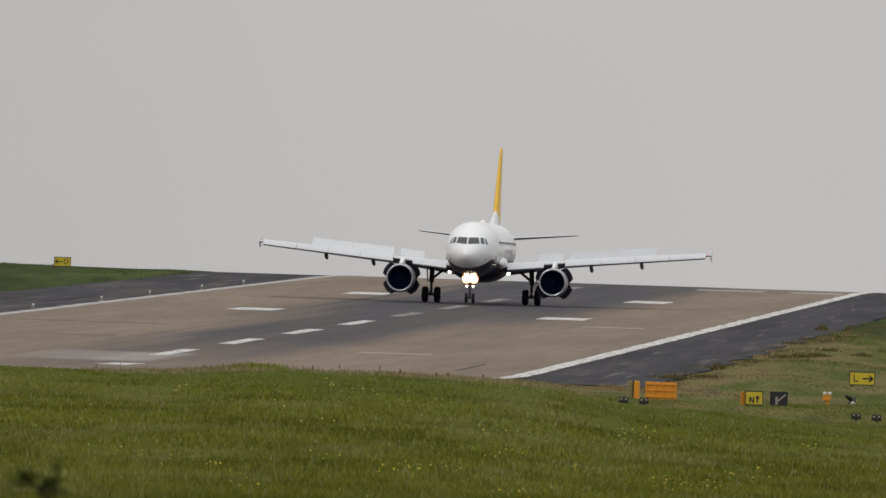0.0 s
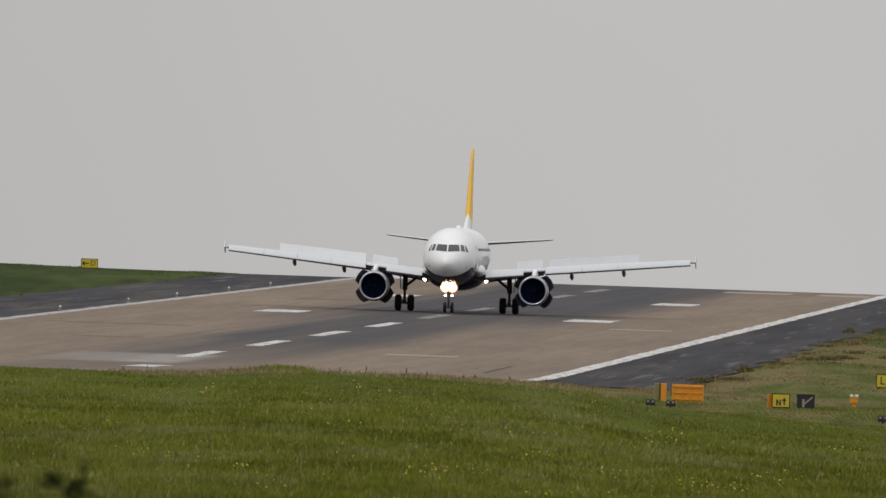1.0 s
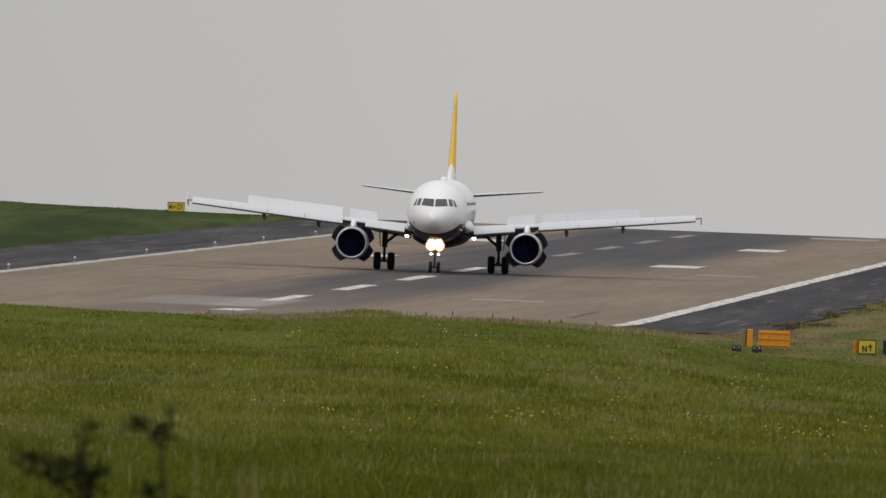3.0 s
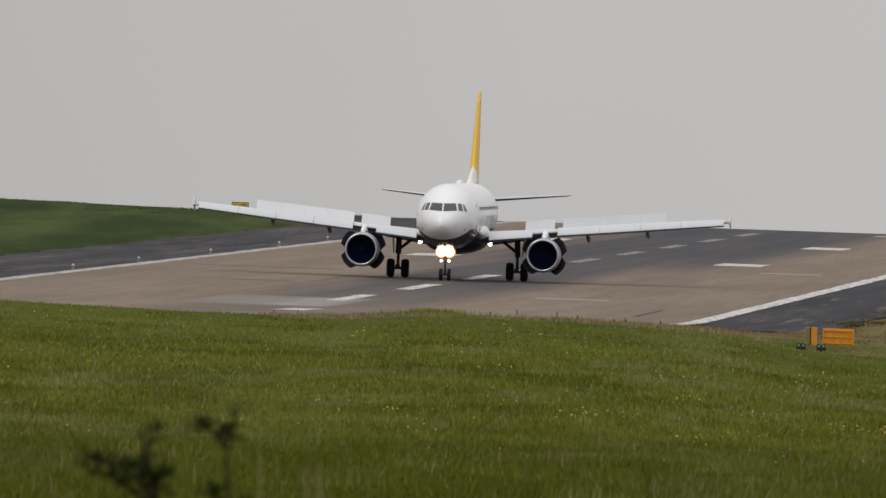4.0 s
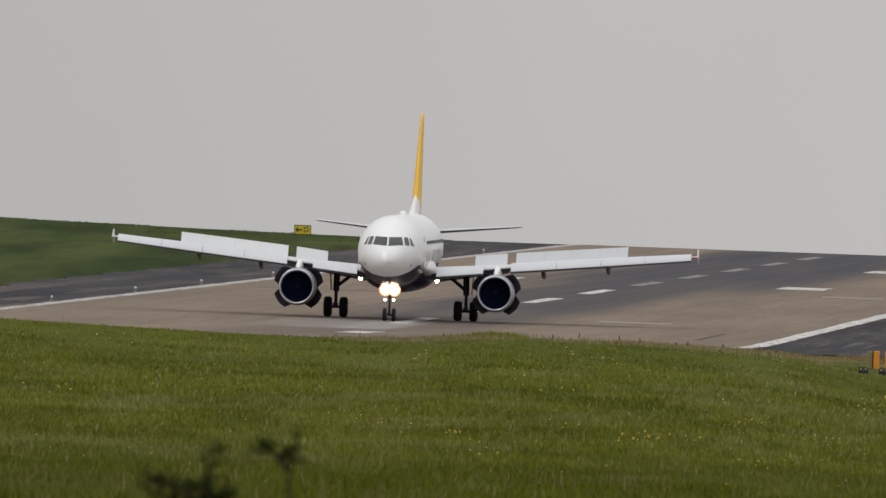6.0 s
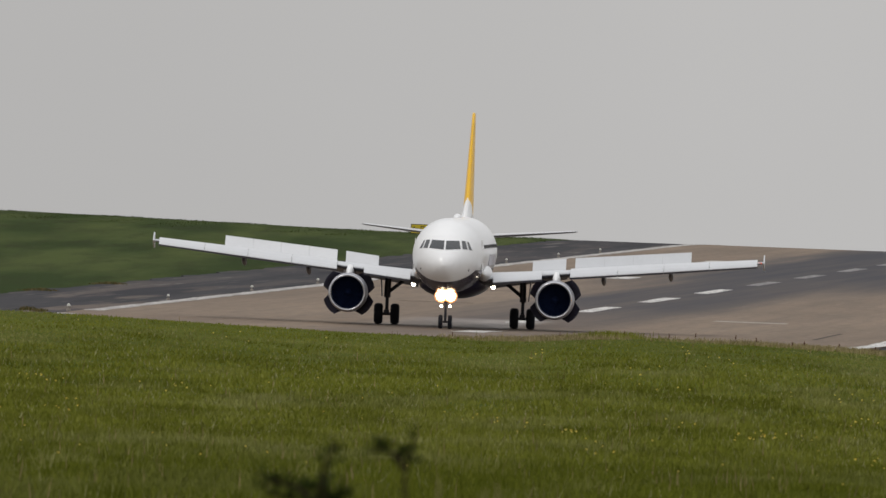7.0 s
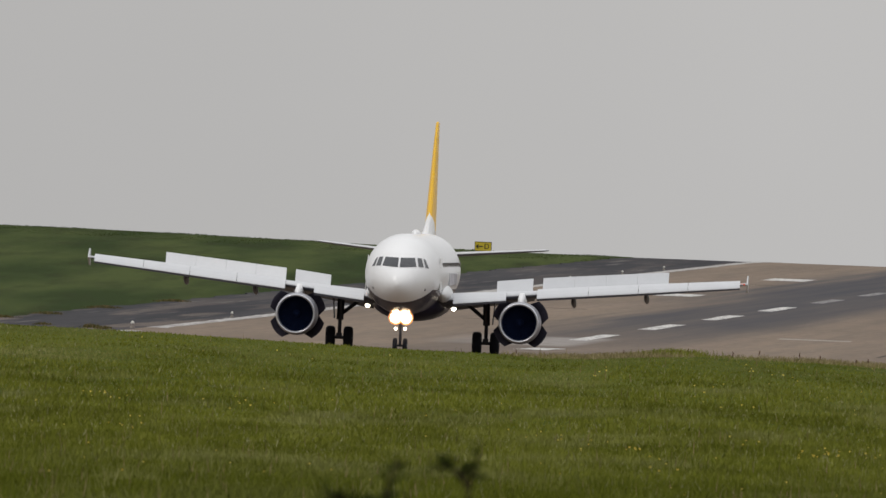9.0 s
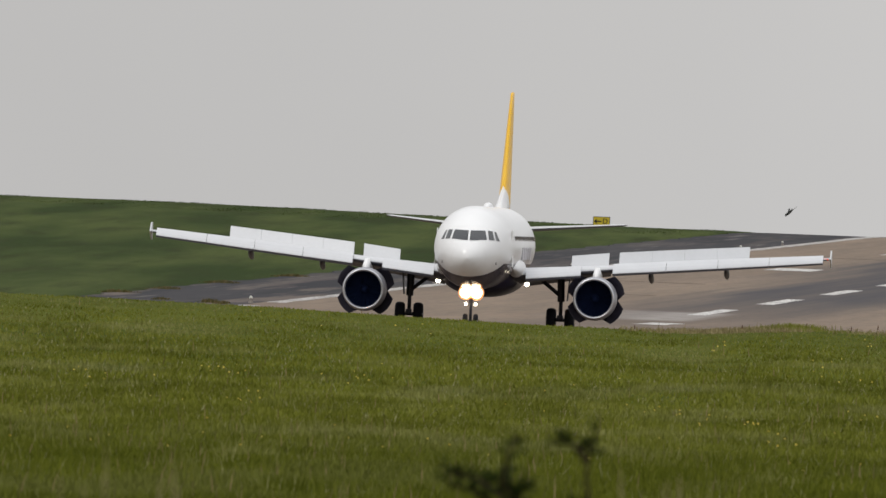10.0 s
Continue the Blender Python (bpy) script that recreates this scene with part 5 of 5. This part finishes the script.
def build_sprigs():
    g = ground_z(-0.8, 40)

    def at(pts, dy=0.0):
        return [(x, 40 + dy, z) for x, z in pts]
    sprig("hawthorn_sprig", (-0.79, 40, g), [
        (at([(-0.79, g), (-0.785, 13.0), (-0.788, 13.29), (-0.791, 13.36), (-0.799, 13.395), (-0.795, 13.44), (-0.788, 13.465), (-0.777, 13.508)]), 16, 0.72),
        (at([(-0.798, 13.43), (-0.812, 13.452), (-0.83, 13.468), (-0.846, 13.474)], -0.01), 10, 0.3),
        (at([(-0.84, 13.472), (-0.858, 13.474), (-0.87, 13.462)], -0.01), 18, 0.1),
        (at([(-0.81, 13.445), (-0.805, 13.46), (-0.796, 13.468)], 0.01), 12, 0.1),
        (at([(-0.789, 13.30), (-0.821, 13.335), (-0.845, 13.335)], 0.02), 22, 0.35),
        (at([(-0.79, 13.25), (-0.81, 13.29), (-0.835, 13.30)], -0.02), 24, 0.3),
        (at([(-0.788, 13.28), (-0.772, 13.31), (-0.759, 13.325)]), 16, 0.5),
    ], 0.021, 4, "dark hawthorn sprig with a few upright leafy twigs")
    sprig("hawthorn_bush", (-0.95, 40, g), [
        (at([(-0.95, g), (-0.94, 13.0), (-0.931, 13.28), (-0.939, 13.325), (-0.968, 13.388), (-0.963, 13.436), (-0.942, 13.485)]), 18, 0.7),
        (at([(-0.95, 13.32), (-0.966, 13.35), (-1.021, 13.388), (-1.07, 13.398), (-1.095, 13.405)], -0.01), 20, 0.25),
        (at([(-0.945, 13.31), (-0.934, 13.36), (-0.925, 13.382)], 0.01), 34, 0.2),
        (at([(-0.95, 13.31), (-0.966, 13.345), (-0.975, 13.375), (-0.985, 13.395)], 0.02), 34, 0.2),
        (at([(-0.95, 13.30), (-1.0, 13.345), (-1.033, 13.365), (-1.08, 13.372)], 0.02), 24, 0.3),
        (at([(-0.94, 13.25), (-0.964, 13.285), (-1.017, 13.30), (-1.07, 13.292)], -0.02), 34, 0.2),
        (at([(-0.945, 13.22), (-0.95, 13.27), (-0.94, 13.31)], -0.02), 34, 0.1),
        (at([(-0.945, 13.2), (-0.99, 13.25), (-1.04, 13.27)], 0.03), 34, 0.1),
    ], 0.023, 9, "low dark hawthorn bush with dense small leaves")


def build_stalks():
    """Loose tall grass stems with seed heads near the camera."""
    rng = random.Random(21)
    for i in range(13):
        x = rng.uniform(-1.95, -0.3)
        y = rng.uniform(36, 48)
        x = x * y / 40
        g = ground_z(x, y)
        top = EYE_Z - y * rng.uniform(0.0212, 0.0236)
        lean = rng.uniform(-0.3, -0.06)
        pts = [Vector((-lean * (1 - f) ** 2 * 0.9, 0, (top - g) * f)) for f in (0, 0.4, 0.7, 0.88, 1.0)]
        bm = bmesh.new()
        for a, b in zip(pts, pts[1:]):
            add_tube(bm, a, b, 0.0016, 0.0012, 5)
        root = new("grass_stalk")
        root.location = (x, y, g)
        part("stem", from_bm("stem", bm, M_STALK), root)
        bm = bmesh.new()
        d = (pts[-1] - pts[-2]).normalized()
        for k in range(16):
            f = k / 16
            p = pts[-1] - d * 0.10 * f
            o = Vector((rng.uniform(-1, 1), rng.uniform(-1, 1), 0.7)).normalized() * (0.005 + 0.012 * f * (1 - f) * 2)
            add_tube(bm, p, p + o, 0.0016, 0.0006, 4)
        part("seed_head", from_bm("seed_head", bm, M_STALK), root, "pale feathery seed head")
        tagged(root, "tall pale grass stalk with a seed head", "grass stalk", group="tall grass stalks")


# ---- birds and insect ----
def build_bird():
    root = new("bird")
    rings = []
    for d, r, z in ((-0.2, 0.02, 0.0), (-0.17, 0.05, 0.01), (-0.1, 0.055, 0.015), (-0.02, 0.085, 0.0), (0.08, 0.08, -0.01), (0.18, 0.04, 0.0), (0.3, 0.012, 0.01)):
        rings.append([Vector((-d, r * math.cos(2 * math.pi * j / 12), z + r * math.sin(2 * math.pi * j / 12))) for j in range(12)])
    part("body", loft("body", rings, M_SIGN_K), root, "black body")
    part("breast", box_mesh("breast", (0.04, -0.02, -0.045), (0.2, 0.12, 0.09), M_LIGHTHEAD, None, 0.03), root, "white underside")
    part("beak", tube_mesh("beak", (0.19, 0, 0), (0.27, 0, -0.01), 0.012, M_ORANGE, 0.003, 8), root, "thin orange beak")
    wings = []
    for s in (-1, 1):
        bm = bmesh.new()
        vs = [(0.1, 0, 0), (-0.1, 0, 0), (-0.14, s * 0.18, 0.05), (-0.08, s * 0.36, 0.02), (0.0, s * 0.38, 0.02), (0.09, s * 0.18, 0.06)]
        top = [bm.verts.new(v) for v in vs]
        bot = [bm.verts.new((v[0], v[1], v[2] - 0.014)) for v in vs]
        bm.faces.new(top)
        bm.faces.new(bot[::-1])
        for i in range(6):
            j = (i + 1) % 6
            bm.faces.new((top[i], bot[i], bot[j], top[j]))
        wings.append(part("wing", from_bm("wing", bm, M_SIGN_K), root, "long black wing"))
    tagged(root, "black and white wader flying low over the grass", "bird")
    return root, wings


def build_swallow():
    root = new("swallow")
    rings = []
    for d, r in ((-0.08, 0.006), (-0.06, 0.016), (-0.02, 0.022), (0.03, 0.018), (0.08, 0.006)):
        rings.append([Vector((-d, r * math.cos(2 * math.pi * j / 10), r * math.sin(2 * math.pi * j / 10))) for j in range(10)])
    part("body", loft("body", rings, M_SIGN_K), root, "dark body")
    for s in (-1, 1):
        part("wing", slab("wing", ((0.03, s * 0.01, 0.0), (-0.025, s * 0.01, 0.0), (-0.07, s * 0.12, 0.03), (-0.05, s * 0.13, 0.032)), 0.006, M_SIGN_K, 0), root, "narrow dark wing")
        part("tail_feather", slab("tail_feather", ((-0.07, 0, 0), (-0.08, s * 0.012, 0), (-0.15, s * 0.03, 0), (-0.15, s * 0.024, 0)), 0.004, M_SIGN_K, 0), root)
    tagged(root, "small dark swallow in flight over the meadow", "bird")
    return root


# ---- build ----
build_ground()
build_runway()
build_edge_lights()
airliner = build_plane()
airliner.scale = (0.982, 0.982, 0.982)
build_signs()
build_meadow()
build_weeds()
build_docks()
build_flowers()
build_sprigs()
build_stalks()
bird, bird_wings = build_bird()
bird.scale = (1.3, 1.3, 1.3)
swallow = build_swallow()


def motions():
    # the airliner brakes along the runway: seconds, place along, place across, heading, nose-up
    taxi = [(0.0, 1431.15, 0.30, 4.02, 0.69), (0.5, 1401.97, 0.07, 3.80, 0.56), (1.0, 1372.83, -0.36, 2.66, 0.39), (1.5, 1343.88, -0.70, 1.64, 0.26),
            (2.0, 1315.22, -0.92, 1.19, 0.24), (2.5, 1286.89, -0.96, 1.15, 0.22), (3.2, 1248.00, -0.80, 1.95, 0.18), (4.0, 1204.40, -0.60, 3.07, 0.13),
            (4.5, 1178.04, -0.62, 3.38, 0.07), (5.0, 1152.36, -0.78, 3.15, 0.02), (5.7, 1117.90, -1.05, 2.45, 0.02), (6.5, 1079.92, -1.36, 1.62, 0.06),
            (7.0, 1057.59, -1.49, 1.27, 0.20), (7.5, 1036.26, -1.47, 1.32, 0.33), (8.0, 1016.06, -1.44, 1.45, 0.32), (8.5, 996.93, -1.42, 1.50, 0.32),
            (9.0, 979.15, -1.29, 1.53, 0.36), (9.5, 962.65, -1.24, 1.66, 0.46), (10.0, 947.55, -1.15, 1.71, 0.55)]
    rows = []
    for t, s, l, head, up in taxi:
        p = at_sl(s, l, runway_z(s))
        rows.append((t, pose(p.x, p.y, p.z, -up, 0.22 * smooth01((t - 6.8) / 1.2), -head)))
    walk(airliner, rows)
    p = at_sl(955, 43.2, 0.49)
    walk(bird, [(t, pose(p.x + 9.0 * t, p.y, p.z + 0.4 * t, 0, -14, -48)) for t in (0.0, 2.0, 10.0)])
    for w, s in zip(bird_wings, (-1, 1)):
        walk(w, [(t, pose(0, 0, 0.03, s * a, 0, 0)) for t, a in ((0.0, 35), (0.1, -20), (0.2, 35), (0.3, -20), (10.0, 10))])
    walk(swallow, [(0.0, pose(30, 300, 45)), (9.5, pose(2.4, 300, 18.9, 0, 0, 150)), (9.7, pose(-0.47, 300, 16.17, 0, 20, 170)), (9.8, pose(-1.93, 300, 14.82, 0, 30, 170)), (9.9, pose(-2.995, 300, 13.49, 0, 40, 170)), (10.0, pose(-3.0, 300, 11.97, 0, 40, 190))])


motions()
